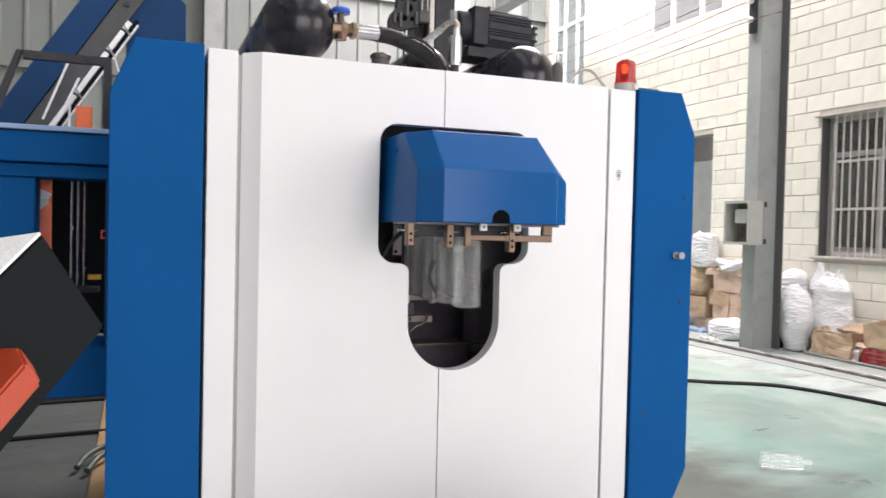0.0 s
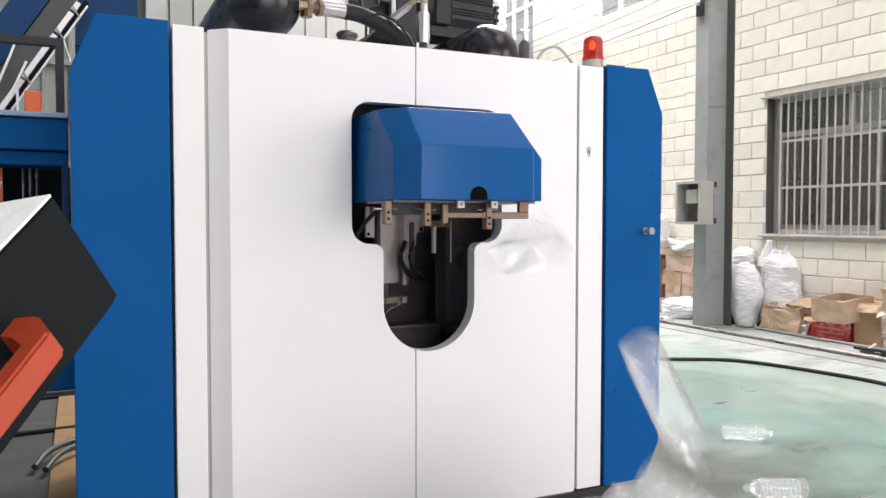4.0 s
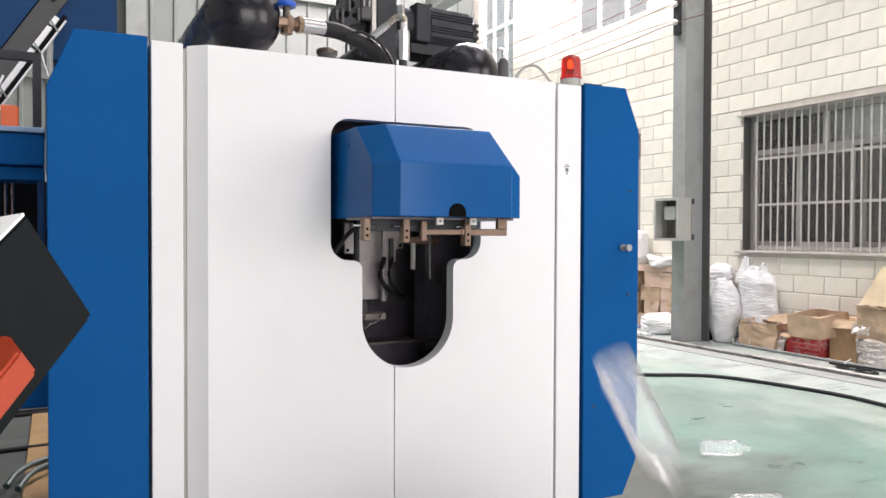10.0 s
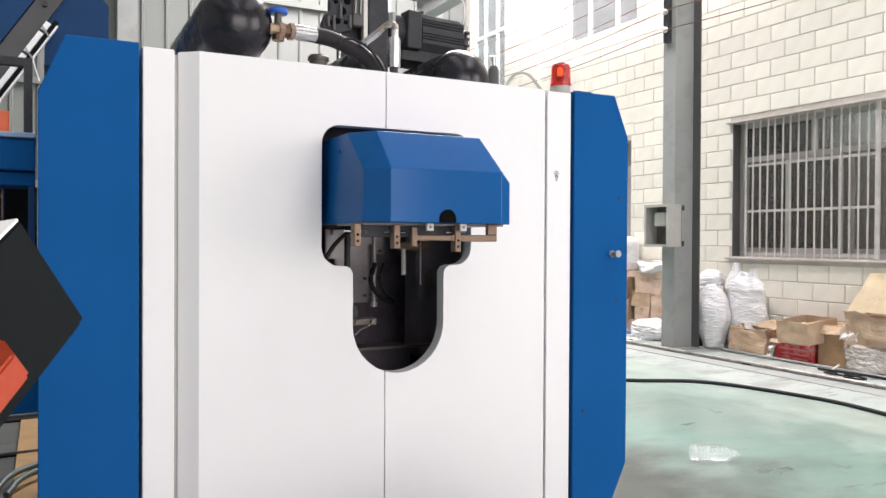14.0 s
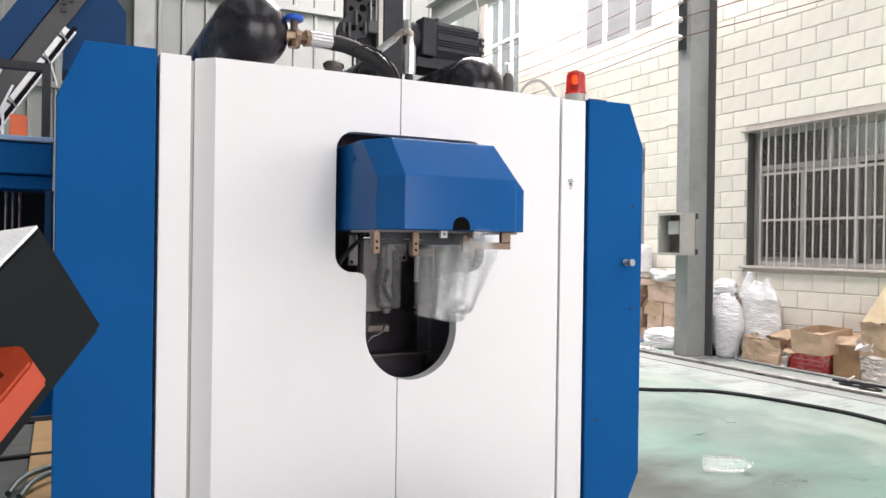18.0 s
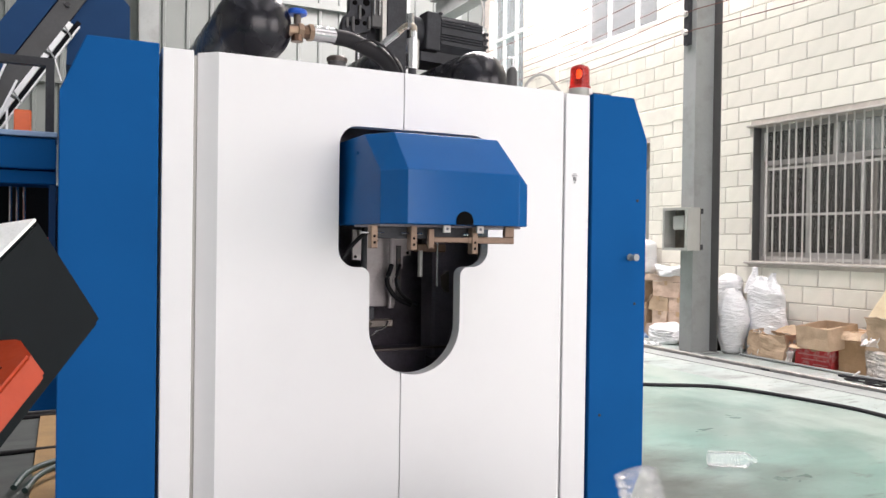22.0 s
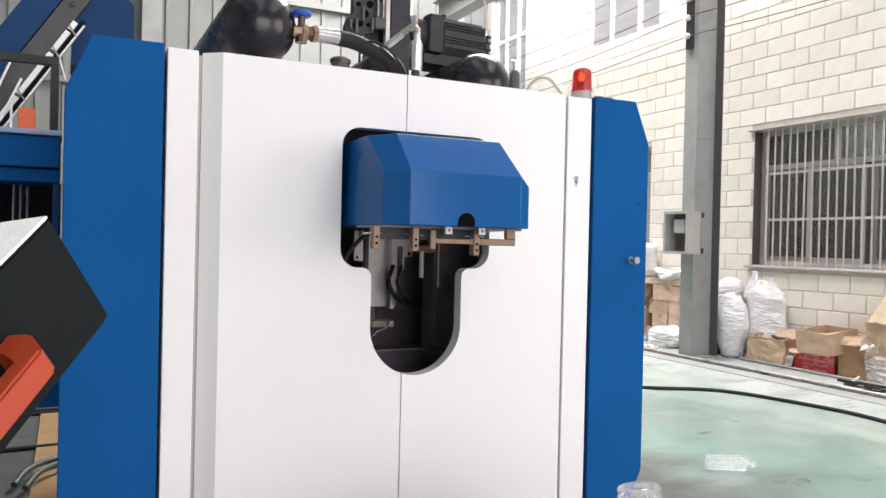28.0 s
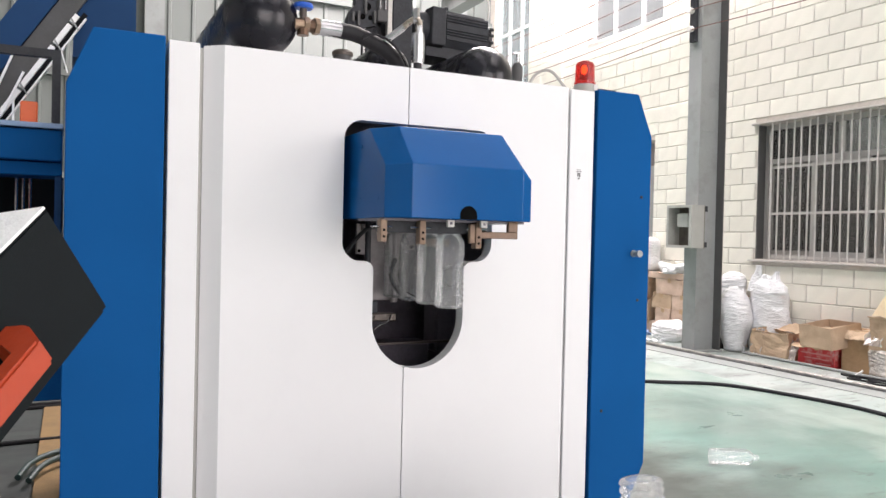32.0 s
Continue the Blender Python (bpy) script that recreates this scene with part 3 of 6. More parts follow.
def window(name, y0, y1, z0, z1, frame_mat, posts, rails, label, depth=0.1, glass=GLASS):
    w = thing(name, (WALL_X + depth, (y0 + y1) / 2, z0), label, "window", kind="structure")
    x0, x1 = WALL_X + depth, WALL_X + depth + 0.06
    bm = B()
    box(bm, x0, x1, y0, y0 + 0.06, z0, z1)
    box(bm, x0, x1, y1 - 0.06, y1, z0, z1)
    box(bm, x0, x1, y0 + 0.06, y1 - 0.06, z0, z0 + 0.06)
    box(bm, x0, x1, y0 + 0.06, y1 - 0.06, z1 - 0.06, z1)
    part("window_frame", bm, frame_mat, w)
    for y in posts:
        bm = B()
        box(bm, x0 + 0.003, x1, y - 0.03, y + 0.03, z0 + 0.06, z1 - 0.06)
        part("mullion", bm, frame_mat, w)
    for z in rails:
        bm = B()
        box(bm, x0 - 0.003, x1 - 0.003, y0 + 0.06, y1 - 0.06, z - 0.03, z + 0.03)
        part("transom", bm, frame_mat, w)
    edges = [y0 + 0.06, *posts, y1 - 0.06]
    for a, b in zip(edges, edges[1:]):
        bm = B()
        box(bm, x0 + 0.03, x0 + 0.036, a, b, z0 + 0.06, z1 - 0.06)
        p = part("pane", bm, glass, w)
        p.visible_shadow = False
    return w


barred = window("window_1", 0.9, 4.565, 1.08, 2.69, WINDOW_FRAME, (), (2.25,), "aluminium sliding window behind steel bars, dark room behind", 0.12)
for y in (3.53, 2.62, 1.75):
    bm = B()
    box(bm, WALL_X + 0.123, WALL_X + 0.18, y - 0.028, y + 0.028, 2.28, 2.63)
    part("mullion", bm, WINDOW_FRAME, barred)
# sliding sashes of the lower lights, every second one set a little back
for k, (y0, y1) in enumerate(((3.86, 4.50), (3.18, 3.90), (2.46, 3.10), (1.70, 2.50), (0.97, 1.74))):
    x0 = WALL_X + (0.128 if k % 2 else 0.152)
    bm = B()
    for c in ((y0, y0 + 0.045, 1.14, 2.22), (y1 - 0.045, y1, 1.14, 2.22), (y0 + 0.045, y1 - 0.045, 1.14, 1.19), (y0 + 0.045, y1 - 0.045, 2.17, 2.22)):
        box(bm, x0, x0 + 0.022, *c)
    part("sash", bm, WINDOW_FRAME, barred)
# dark lining that paints the shade on the side of the reveal
bm = B()
box(bm, WALL_X + 0.004, WALL_X + 0.12, 4.551, 4.563, 1.082, 2.688)
part("jamb", bm, DARK_STEEL, barred, "dark grey lining added for the shade in the window reveal")
bm = B()
box(bm, WALL_X - 0.055, WALL_X + 0.12, 0.75, 4.635, 1.046, 1.072, 0.005)
part("window_sill", bm, LINTEL, barred, "rough concrete sill")
bm = B()
box(bm, WALL_X - 0.045, WALL_X + 0.12, 0.8, 4.630, 2.694, 2.714, 0.004)
part("lintel", bm, LINTEL, barred, "thin concrete drip ledge")
grille = thing("window_grille", (WALL_X + 0.02, 2.75, 1.075), "pale grey steel security bars in front of the window", "window grille")
for k in range(17):
    yb = 4.373 - 0.1044 * k
    r = 0.013 if k in (0, 16) else 0.0095
    lean = 0.006 * math.sin(k * 2.7)
    bm = B()
    if k == 16:
        box(bm, WALL_X + 0.006, WALL_X + 0.03, yb - 0.022, yb + 0.022, 1.075, 2.692)
    else:
        tube(bm, [(WALL_X + 0.018, yb + lean, 1.075), (WALL_X + 0.018, yb, 1.9), (WALL_X + 0.018, yb - lean, 2.692)], r, 8)
    part("bar", bm, GRILLE, grille)
for z in (1.115, 1.622, 2.165):
    bm = B()
    box(bm, WALL_X + 0.029, WALL_X + 0.036, 2.70, 4.39, z - 0.014, z + 0.014)
    part("crossbar", bm, GRILLE, grille)
window("window_2", 6.32, 8.09, 4.40, 6.1, WHITE_FRAME, (6.88, 7.54), (), "upper storey window with pale frame", 0.1, SMOKED)
window("window_3", 9.9, 11.2, 3.3, 6.1, WHITE_FRAME, (10.35, 10.8), (5.2,), "tall pale framed window with greenish glass", 0.1, TEAL_GLASS)
# rooms behind the openings
for nm, y0, y1, z0, z1 in (("room_1", -0.5, 5.0, 0.3, 3.4), ("room_2", 6.0, 8.0, -0.05, 3.0)):
    bm = B()
    # far wall stops short: an added gap lets sky glow light the room
    box(bm, WALL_X + 2.6, WALL_X + 2.7, y0, y1, z0, z1 - 0.9)
    box(bm, WALL_X + 0.245, WALL_X + 2.6, y0, y1, z0 - 0.1, z0)
    box(bm, WALL_X + 0.245, WALL_X + 2.6, y0, y1, z1, z1 + 0.1)
    box(bm, WALL_X + 0.245, WALL_X + 2.6, y0 - 0.1, y0, z0, z1)
    box(bm, WALL_X + 0.245, WALL_X + 2.6, y1, y1 + 0.1, z0, z1)
    solo(nm, bm, DARK_ROOM, "plain walls of the dim room behind the wall", "room", kind="structure")
bm = B()
box(bm, WALL_X + 4.0, WALL_X + 4.02, -3.0, 20.0, 2.0, 12.0)
solo("backdrop", bm, SKY_GLOW, "bright overcast sky outside the windows", "sky", kind="structure")
bm = B()
box(bm, WALL_X + 0.1, WALL_X + 0.14, 6.425, 7.295, 0.0, 2.35)
door = solo("door_1", bm, GREY_STEEL, "grey steel door in the block wall, closed", "door", kind="structure")
bm = B()
for y0, y1, z0, z1 in ((5.1, 7.4, 2.935, 3.155),):
    grid = []
    for i in range(61):
        y = y0 + (y1 - y0) * i / 60
        f = noise.noise(Vector((y * 5, z0, 1.3)))
        g = noise.noise(Vector((y * 7, z1, 4.1)))
        grid.append([bm.verts.new((WALL_X - 0.004 - d, y, z)) for d, z in ((-0.006, z0 + 0.035 * f), (0.004 + 0.003 * g, z0 + 0.012 + 0.035 * f), (0.004 + 0.003 * f, z1 - 0.012 + 0.03 * g), (-0.006, z1 + 0.03 * g))])
    for p, q in zip(grid, grid[1:]):
        for k in range(3):
            bm.faces.new((p[k], q[k], q[k + 1], p[k + 1]))
part("plaster_band", bm, BLOCK, wall_east, "rough pale plaster band")
bm = B()
box(bm, WALL_X - 0.05, WALL_X + 0.0, 8.75, 9.2, 0, ROOF)
part("pier", bm, BLOCK, wall_east)

# steel column, near
COL = (5.53, 4.62)
col = thing("steel_column", (COL[0] + 0.2, COL[1], 0), "grey painted H-section steel column on the concrete strip", "column", "columns of the hall")
bm = B()
box(bm, COL[0], COL[0] + 0.014, COL[1] - 0.10, COL[1] + 0.10, 0.0, ROOF)
part("flange", bm, GREY_STEEL, col)
bm = B()
box(bm, COL[0] + 0.316, COL[0] + 0.33, COL[1] - 0.17, COL[1] + 0.10, 0.0, ROOF)
part("flange", bm, DARK_STEEL, col, "dark grey flange")
bm = B()
box(bm, COL[0] + 0.014, COL[0] + 0.316, COL[1] - 0.06, COL[1] - 0.048, 0.0, ROOF)
part("web", bm, GREY_STEEL, col)
bm = B()
box(bm, COL[0] - 0.02, COL[0] + 0.35, COL[1] - 0.18, COL[1] + 0.13, -0.002, 0.016)
part("base_plate", bm, GREY_STEEL, col)
bm = B()
box(bm, COL[0] + 0.014, COL[0] + 0.316, COL[1] - 0.068, COL[1] - 0.06, 2.55, 2.556)
part("weld_seam", bm, GREY_STEEL, col)

# switch box on the column
sb = thing("switch_box", (COL[0] - 0.1, COL[1] - 0.05, 1.195), "open grey steel switch box strapped to the column", "switch box")
sx0, sx1, sy0, sy1, sz0, sz1 = COL[0] - 0.19, COL[0] - 0.003, COL[1] - 0.22, COL[1] + 0.19, 1.195, 1.685
bm = B()
box(bm, sx1 - 0.01, sx1, sy0, sy1, sz0, sz1)
part("back_plate", bm, SHADED_BOX, sb, "brownish back plate, darkened for the shade in the box")
for nm, a in (("side_panel", (sx0, sx1 - 0.01, sy0, sy0 + 0.012, sz0, sz1)), ("side_panel", (sx0, sx1 - 0.01, sy1 - 0.012, sy1, sz0, sz1)),
              ("top_panel", (sx0, sx1 - 0.01, sy0 + 0.012, sy1 - 0.012, sz1 - 0.012, sz1)), ("bottom_panel", (sx0, sx1 - 0.01, sy0 + 0.012, sy1 - 0.012, sz0, sz0 + 0.012))):
    bm = B()
    box(bm, *a)
    part(nm, bm, BOX_GREY, sb)
bm = B()
box(bm, sx0 - 0.008, sx0 - 0.001, sy0, sy0 + 0.045, sz0, sz1)
box(bm, sx0 - 0.008, sx0 - 0.001, sy1 - 0.03, sy1, sz0, sz1)
box(bm, sx0 - 0.008, sx0 - 0.001, sy0 + 0.045, sy1 - 0.03, sz1 - 0.03, sz1)
box(bm, sx0 - 0.008, sx0 - 0.001, sy0 + 0.045, sy1 - 0.03, sz0, sz0 + 0.03)
part("rim", bm, BOX_GREY, sb)
bm = B()
box(bm, sx0 + 0.05, sx1 - 0.012, sy0 + 0.12, sy1 - 0.10, sz0 + 0.24, sz0 + 0.40, 0.012)
tube(bm, [(sx0 + 0.09, sy0 + 0.03, sz0 + 0.33), (sx0 + 0.09, sy0 + 0.13, sz0 + 0.33)], 0.03, 12)
part("breaker", bm, PORCELAIN, sb, "pale porcelain breaker with a side lever", True)
bm = B()
tube(bm, curve([(sx1 - 0.04, sy0 + 0.2, sz0 + 0.24), (sx1 - 0.05, sy0 + 0.14, sz0 + 0.12), (sx1 - 0.05, sy0 + 0.2, sz0 + 0.03)]), 0.012, 8)
part("cable", bm, RUBBER, sb, "black cable", True)
for z in (sz0 + 0.04, sz1 - 0.04):
    bm = B()
    box(bm, COL[0] + 0.016, COL[0] + 0.055, sy0 + 0.02, COL[1] - 0.062, z - 0.03, z + 0.03)
    part("bracket", bm, CAST, sb)

# insulators and wires
ins = thing("insulator_bracket", (COL[0] - 0.06, COL[1] - 0.02, 3.62), "dark steel bracket with white wire insulators on the column", "insulator")
bm = B()
box(bm, COL[0] - 0.055, COL[0] - 0.002, COL[1] - 0.03, COL[1] + 0.05, 3.58, 5.2)
part("bracket", bm, CAST, ins)
for k in range(5):
    z = 3.72 + 0.21 * k
    bm = B()
    lathe(bm, [(0, -0.03), (0.03, -0.03), (0.036, -0.015), (0.022, 0), (0.036, 0.015), (0.03, 0.03), (0, 0.03)], (COL[0] - 0.09, COL[1], z), (1, 0, 0), 14)
    part("insulator", bm, PORCELAIN, ins, "white porcelain insulator", True)
    pts = []
    for i in range(33):
        y = -3.0 + 14.0 * i / 32
        span = y - COL[1]
        L = 6.4 if span > 0 else 7.6
        pts.append((COL[0] - 0.09, y, z - 0.12 * (1 - (2 * abs(span) / L - 1) ** 2) + 0.02 * math.sin(k * 2.1)))
    bm = B()
    tube(bm, pts, 0.0055, 5)
    solo("overhead_wire", bm, RUST, "thin reddish overhead wire along the wall", "wire", "overhead wires", smooth=True)

# crane girder on corbels of the columns
gx, gz = 5.28, 5.35
bm = B()
box(bm, gx - 0.14, gx + 0.14, 3.0, BACK_Y - 0.35, gz, gz + 0.02)
box(bm, gx - 0.008, gx + 0.008, 3.0, BACK_Y - 0.35, gz + 0.02, gz + 0.40)
box(bm, gx - 0.14, gx + 0.14, 3.0, BACK_Y - 0.35, gz + 0.40, gz + 0.42)
solo("crane_girder", bm, GREY_STEEL, "grey steel crane runway girder along the columns", "girder")
for cy in (COL[1], BACK_Y - 0.22):
    bm = B()
    prism(bm, [(gx - 0.15, gz - 0.002), (COL[0] - 0.002, gz - 0.002), (COL[0] - 0.002, gz - 0.4), (gx - 0.15, gz - 0.12)], "y", cy - 0.08, cy + 0.08)
    if cy == COL[1]:
        part("corbel", bm, GREY_STEEL, col)
    else:
        box(bm, COL[0], COL[0] + 0.3, cy - 0.1, cy + 0.1, 0, ROOF)
        solo("steel_column", bm, GREY_STEEL, "grey painted steel column in the corner with a corbel", "column", "columns of the hall")

# rails, pipe and hose on the floor
bm = B()
box(bm, 5.12, 5.362, FRONT_Y, BACK_Y, -0.05, 0.006, 0.003)
solo("rail_bed", bm, RAIL_BED, "grey screed band beside the floor rail", "floor", kind="structure")
rail = thing("floor_rail", (5.43, 1.0, 0), "worn steel rail let into the concrete strip", "rail")
bm = B()
box(bm, 5.364, 5.50, FRONT_Y, BACK_Y, -0.05, 0.003)
part("foot", bm, CAST, rail, "dark rusted rail foot")
bm = B()
box(bm, 5.415, 5.455, FRONT_Y, BACK_Y, 0.003, 0.032, 0.004)
part("head", bm, TREAD, rail, "dull worn steel rail head")
for y in (1.2, 3.35, 5.5, 7.7):
    bm = B()
    box(bm, 5.395, 5.470, y - 0.05, y + 0.05, 0.003, 0.016, 0.003)
    part("joint_plate", bm, CAST, rail)
bm = B()
tube(bm, curve([(5.62, -1.6, 0.016), (5.78, 0.6, 0.016), (5.92, 2.6, 0.016), (5.96, 3.5, 0.016), (5.99, 4.16, 0.016), (6.0, 4.22, 0.03), (6.01, 4.24, 0.08)], 8), 0.015, 10)
solo("floor_pipe", bm, GREY_STEEL, "thin grey steel pipe lying on the concrete strip", "pipe", smooth=True)
bm = B()
hose_pts = [(2.2, 4.3, 0.03), (3.0, 3.6, 0.03), (3.675, 3.1, 0.03), (4.23, 2.73, 0.03), (4.47, 1.9, 0.03), (4.45, 1.3, 0.03), (4.2, 0.2, 0.03), (4.1, -1.5, 0.03)]
tube(bm, curve([(a, b, 0.015) for a, b, c in hose_pts], 10), 0.016, 12)
solo("floor_hose", bm, RUBBER, "black rubber hose lying across the floor", "hose", smooth=True)

# ---- the blow moulding machine ----
TOP, BOTTOM = 1.80, 0.268
machine = thing("blow_moulding_machine", (0, 1.0, 0), "white and blue bottle blow moulding machine with closed doors", "machine")
T = 0.05
HX0, HX1, NX0, NX1, HT, HS = -0.217, 0.318, -0.112, 0.213, 1.616, 1.170
RAD = (NX1 - NX0) / 2
CXH, CZH = (NX0 + NX1) / 2, 0.980
# outline of the opening, counter-clockwise from its top
right_side = [(0.0, HT)] + arc(HX1 - 0.06, HT - 0.06, 0.06, 90, 0) + arc(HX1 - 0.06, HS + 0.06, 0.06, 0, -90) + arc(NX1 + 0.03, HS - 0.03, 0.03, 90, 180, 5) + [
    p for p in arc(CXH, CZH, RAD, 0, -180, 32) if p[0] > 0.0]
left_side = [(0.0, HT)] + arc(HX0 + 0.06, HT - 0.06, 0.06, 90, 180) + arc(HX0 + 0.06, HS + 0.06, 0.06, 180, 270) + arc(NX0 - 0.03, HS - 0.03, 0.03, 90, 0, 5) + [
    p for p in arc(CXH, CZH, RAD, 180, 360, 32) if p[0] < 0.0]
zb = CZH - math.sqrt(RAD ** 2 - CXH ** 2)


def door_panel(edge, outline, s):
    g = 0.0018 * s
    pts = [(g, TOP)] + [(max(p[0], g) if s > 0 else min(p[0], g), p[1]) for p in outline] + [(g, zb), (g, BOTTOM), (edge, BOTTOM), (edge, TOP)]
    out = []
    for p in pts:
        if not out or abs(p[0] - out[-1][0]) + abs(p[1] - out[-1][1]) > 1e-4:
            out.append(p)
    return prism(B(), out, "y", 0.0, T)


left_door = part("door", door_panel(-0.588, left_side, -1), WHITE, machine)
prism_pts = [(-0.588, 0.0), (-0.640, 0.045), (-0.640, 0.05), (-0.588, 0.05)]
bm = prism(B(), prism_pts, "z", BOTTOM, TOP)
part("door_edge", bm, WHITE, left_door)
right_door = part("door", door_panel(0.615, right_side, 1), WHITE, machine)
bm = prism(B(), [(0.615, 0.0), (0.630, 0.012), (0.630, 0.05), (0.615, 0.05)], "z", BOTTOM, TOP)
part("door_edge", bm, WHITE, right_door)
for s in (-1, 1):
    a, b = sorted((s * (0.656 if s < 0 else 0.638), s * 0.742))
    bm = B()
    box(bm, a, b, 0.008, 0.9, BOTTOM, TOP - 0.002, 0.002)
    part("corner_post", bm, WHITE, machine)
    prof = [(s * 0.752, BOTTOM), (s * 0.940, BOTTOM), (s * 1.006, 0.404), (s * 1.006, 1.648), (s * 0.940, 1.806), (s * 0.752, 1.806)]
    bm = prism(B(), prof, "y", 0.0, 0.9)
    bmesh.ops.bevel(bm, geom=list(bm.edges), offset=0.003, segments=1, affect="EDGES")
    cab = part("side_cabinet", bm, BLUE, machine, "blue side cabinet with chamfered corners")
bm = B()
lathe(bm, [(0, 0), (0.013, 0), (0.013, 0.006), (0.009, 0.008), (0.009, 0.03), (0.013, 0.032), (0.013, 0.04), (0, 0.042)], (0.929, -0.001, 1.206), (0, -1, 0), 16)
part("knob", bm, GREY_STEEL, cab, "dull steel turn knob", True)
bm = B()
box(bm, 1.007, 1.013, 0.05, 0.09, 1.20, 1.65)
part("hinge_strip", bm, CAST, cab)
bm = B()
tube(bm, [(0.80, 0.05, 1.806), (0.80, 0.05, 1.816)], 0.022, 12)
box(bm, 0.77, 0.86, 0.04, 0.06, 1.808, 1.818)
part("lug", bm, CAST, cab)
bm = B()
box(bm, -0.655, 0.655, 0.06, 2.0, TOP - 0.02, TOP - 0.004)
part("top_panel", bm, WHITE, machine)
bm = B()
box(bm, -0.74, 0.74, 1.98, 2.0, BOTTOM, TOP - 0.02)
part("back_panel", bm, INSIDE, machine)
for s in (-1, 1):
    bm = B()
    a, b = sorted((s * 0.70, s * 0.742))
    box(bm, a, b, 0.9, 1.98, BOTTOM, TOP - 0.02)
    part("side_panel", bm, BLUE, machine)
bm = B()
box(bm, -0.655, 0.655, 0.06, 1.98, BOTTOM - 0.03, BOTTOM)
part("floor_plate", bm, INSIDE, machine)
bm = B()
box(bm, -0.86, 0.86, 0.07, 1.95, 0.05, BOTTOM - 0.031)
part("plinth", bm, BLACK, machine, "black steel base frame")
for x in (-0.75, 0.75):
    for y in (0.2, 1.8):
        bm = B()
        lathe(bm, [(0, 0), (0.06, 0), (0.06, 0.015), (0.02, 0.03), (0.02, 0.055), (0, 0.055)], (x, y, 0), (0, 0, 1), 14)
        part("levelling_foot", bm, CAST, machine)
for x0, x1 in ((-0.6558, -0.625), (0.612, 0.6378)):
    bm = B()
    box(bm, x0, x1, 0.053, 0.058, BOTTOM, TOP - 0.006)
    part("jamb", bm, BOX_GREY, machine)
# inner plates, added unseen to keep the inside dark
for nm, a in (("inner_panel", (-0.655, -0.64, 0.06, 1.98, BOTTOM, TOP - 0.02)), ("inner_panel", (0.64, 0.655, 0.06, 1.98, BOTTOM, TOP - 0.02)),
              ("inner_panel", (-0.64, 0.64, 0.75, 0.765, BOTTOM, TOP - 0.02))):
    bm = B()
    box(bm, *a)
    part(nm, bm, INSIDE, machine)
# parts seen in the opening
bm = B()
box(bm, -0.12, 0.62, 0.30, 0.33, 0.855, 0.862)
part("cross_rail", bm, ALU, machine)
bm = B()
box(bm, -0.12, 0.012, 0.10, 0.15, 0.965, 0.99, 0.003)
tube(bm, [(-0.062, 0.099, 0.978), (-0.062, 0.092, 0.978)], 0.007, 10)
low = part("lower_bracket", bm, ALU, machine, "bare aluminium bracket")
bm = B()
tube(bm, curve([(-0.01, 0.095, 0.985), (-0.03, 0.07, 0.968), (-0.06, 0.07, 0.955), (-0.08, 0.09, 0.93)]), 0.003, 6)
part("wire", bm, STEEL, low)
bm = B()
box(bm, -0.115, -0.05, 0.12, 0.16, 0.99, 1.03)
tube(bm, [(-0.08, 0.14, 1.03), (-0.08, 0.14, 1.3)], 0.010, 10)
part("guide_rod", bm, CAST, machine, "", True)
bm = B()
tube(bm, [(0.163, 0.22, 1.128), (0.163, 0.22, 1.222)], 0.009, 12)
part("stretch_pin", bm, BOX_GREY, machine, "bright steel pin", True)
bm = B()
tube(bm, [(0.13, 0.42, 1.01), (0.13, 0.42, 1.293)], 0.0085, 12)
tube(bm, [(0.13, 0.42, 1.0), (0.13, 0.42, 1.016)], 0.013, 12)
tube(bm, [(0.13, 0.42, 1.14), (0.13, 0.42, 1.157)], 0.012, 12)
part("piston_rod", bm, PLATE, machine, "worn steel piston rod with collars", True)
bm = B()
box(bm, 0.215, 0.34, 0.37, 0.40, 1.2145, 1.2455, 0.004)
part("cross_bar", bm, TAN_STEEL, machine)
bm = B()
box(bm, -0.10, -0.06, 0.13, 0.17, 1.0, 1.06, 0.006)
tube(bm, [(-0.08, 0.128, 1.045), (-0.08, 0.122, 1.045)], 0.009, 10)
part("air_cylinder", bm, BOX_GREY, machine, "small grey air cylinder")
bm = B()
tube(bm, [(0.25, 0.26, 1.09), (0.25, 0.26, 1.29)], 0.003, 6)
part("thin_rod", bm, STEEL, machine)
bm = B()
hull(bm, [(0.235, 0.2, 1.13), (0.27, 0.2, 1.15), (0.27, 0.2, 1.07), (0.24, 0.2, 1.09), (0.27, 0.24, 1.15), (0.27, 0.24, 1.07)])
part("shoe", bm, ALU, machine)
bm = B()
tube(bm, curve([(-0.215, 0.09, 1.15), (-0.185, 0.065, 1.19), (-0.15, 0.06, 1.24), (-0.11, 0.06, 1.275), (-0.06, 0.06, 1.295)]), 0.007, 10)
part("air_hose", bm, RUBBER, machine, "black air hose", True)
for dx, r in ((0.0, 0.009), (0.035, 0.006)):
    bm = B()
    tube(bm, curve([(0.13 + dx, 0.41, 1.165), (0.105 + dx, 0.39, 1.10), (0.135 + dx, 0.38, 1.045), (0.21 + dx, 0.41, 1.01)]), r, 10)
    part("air_hose", bm, RUBBER, machine, "black air hose", True)
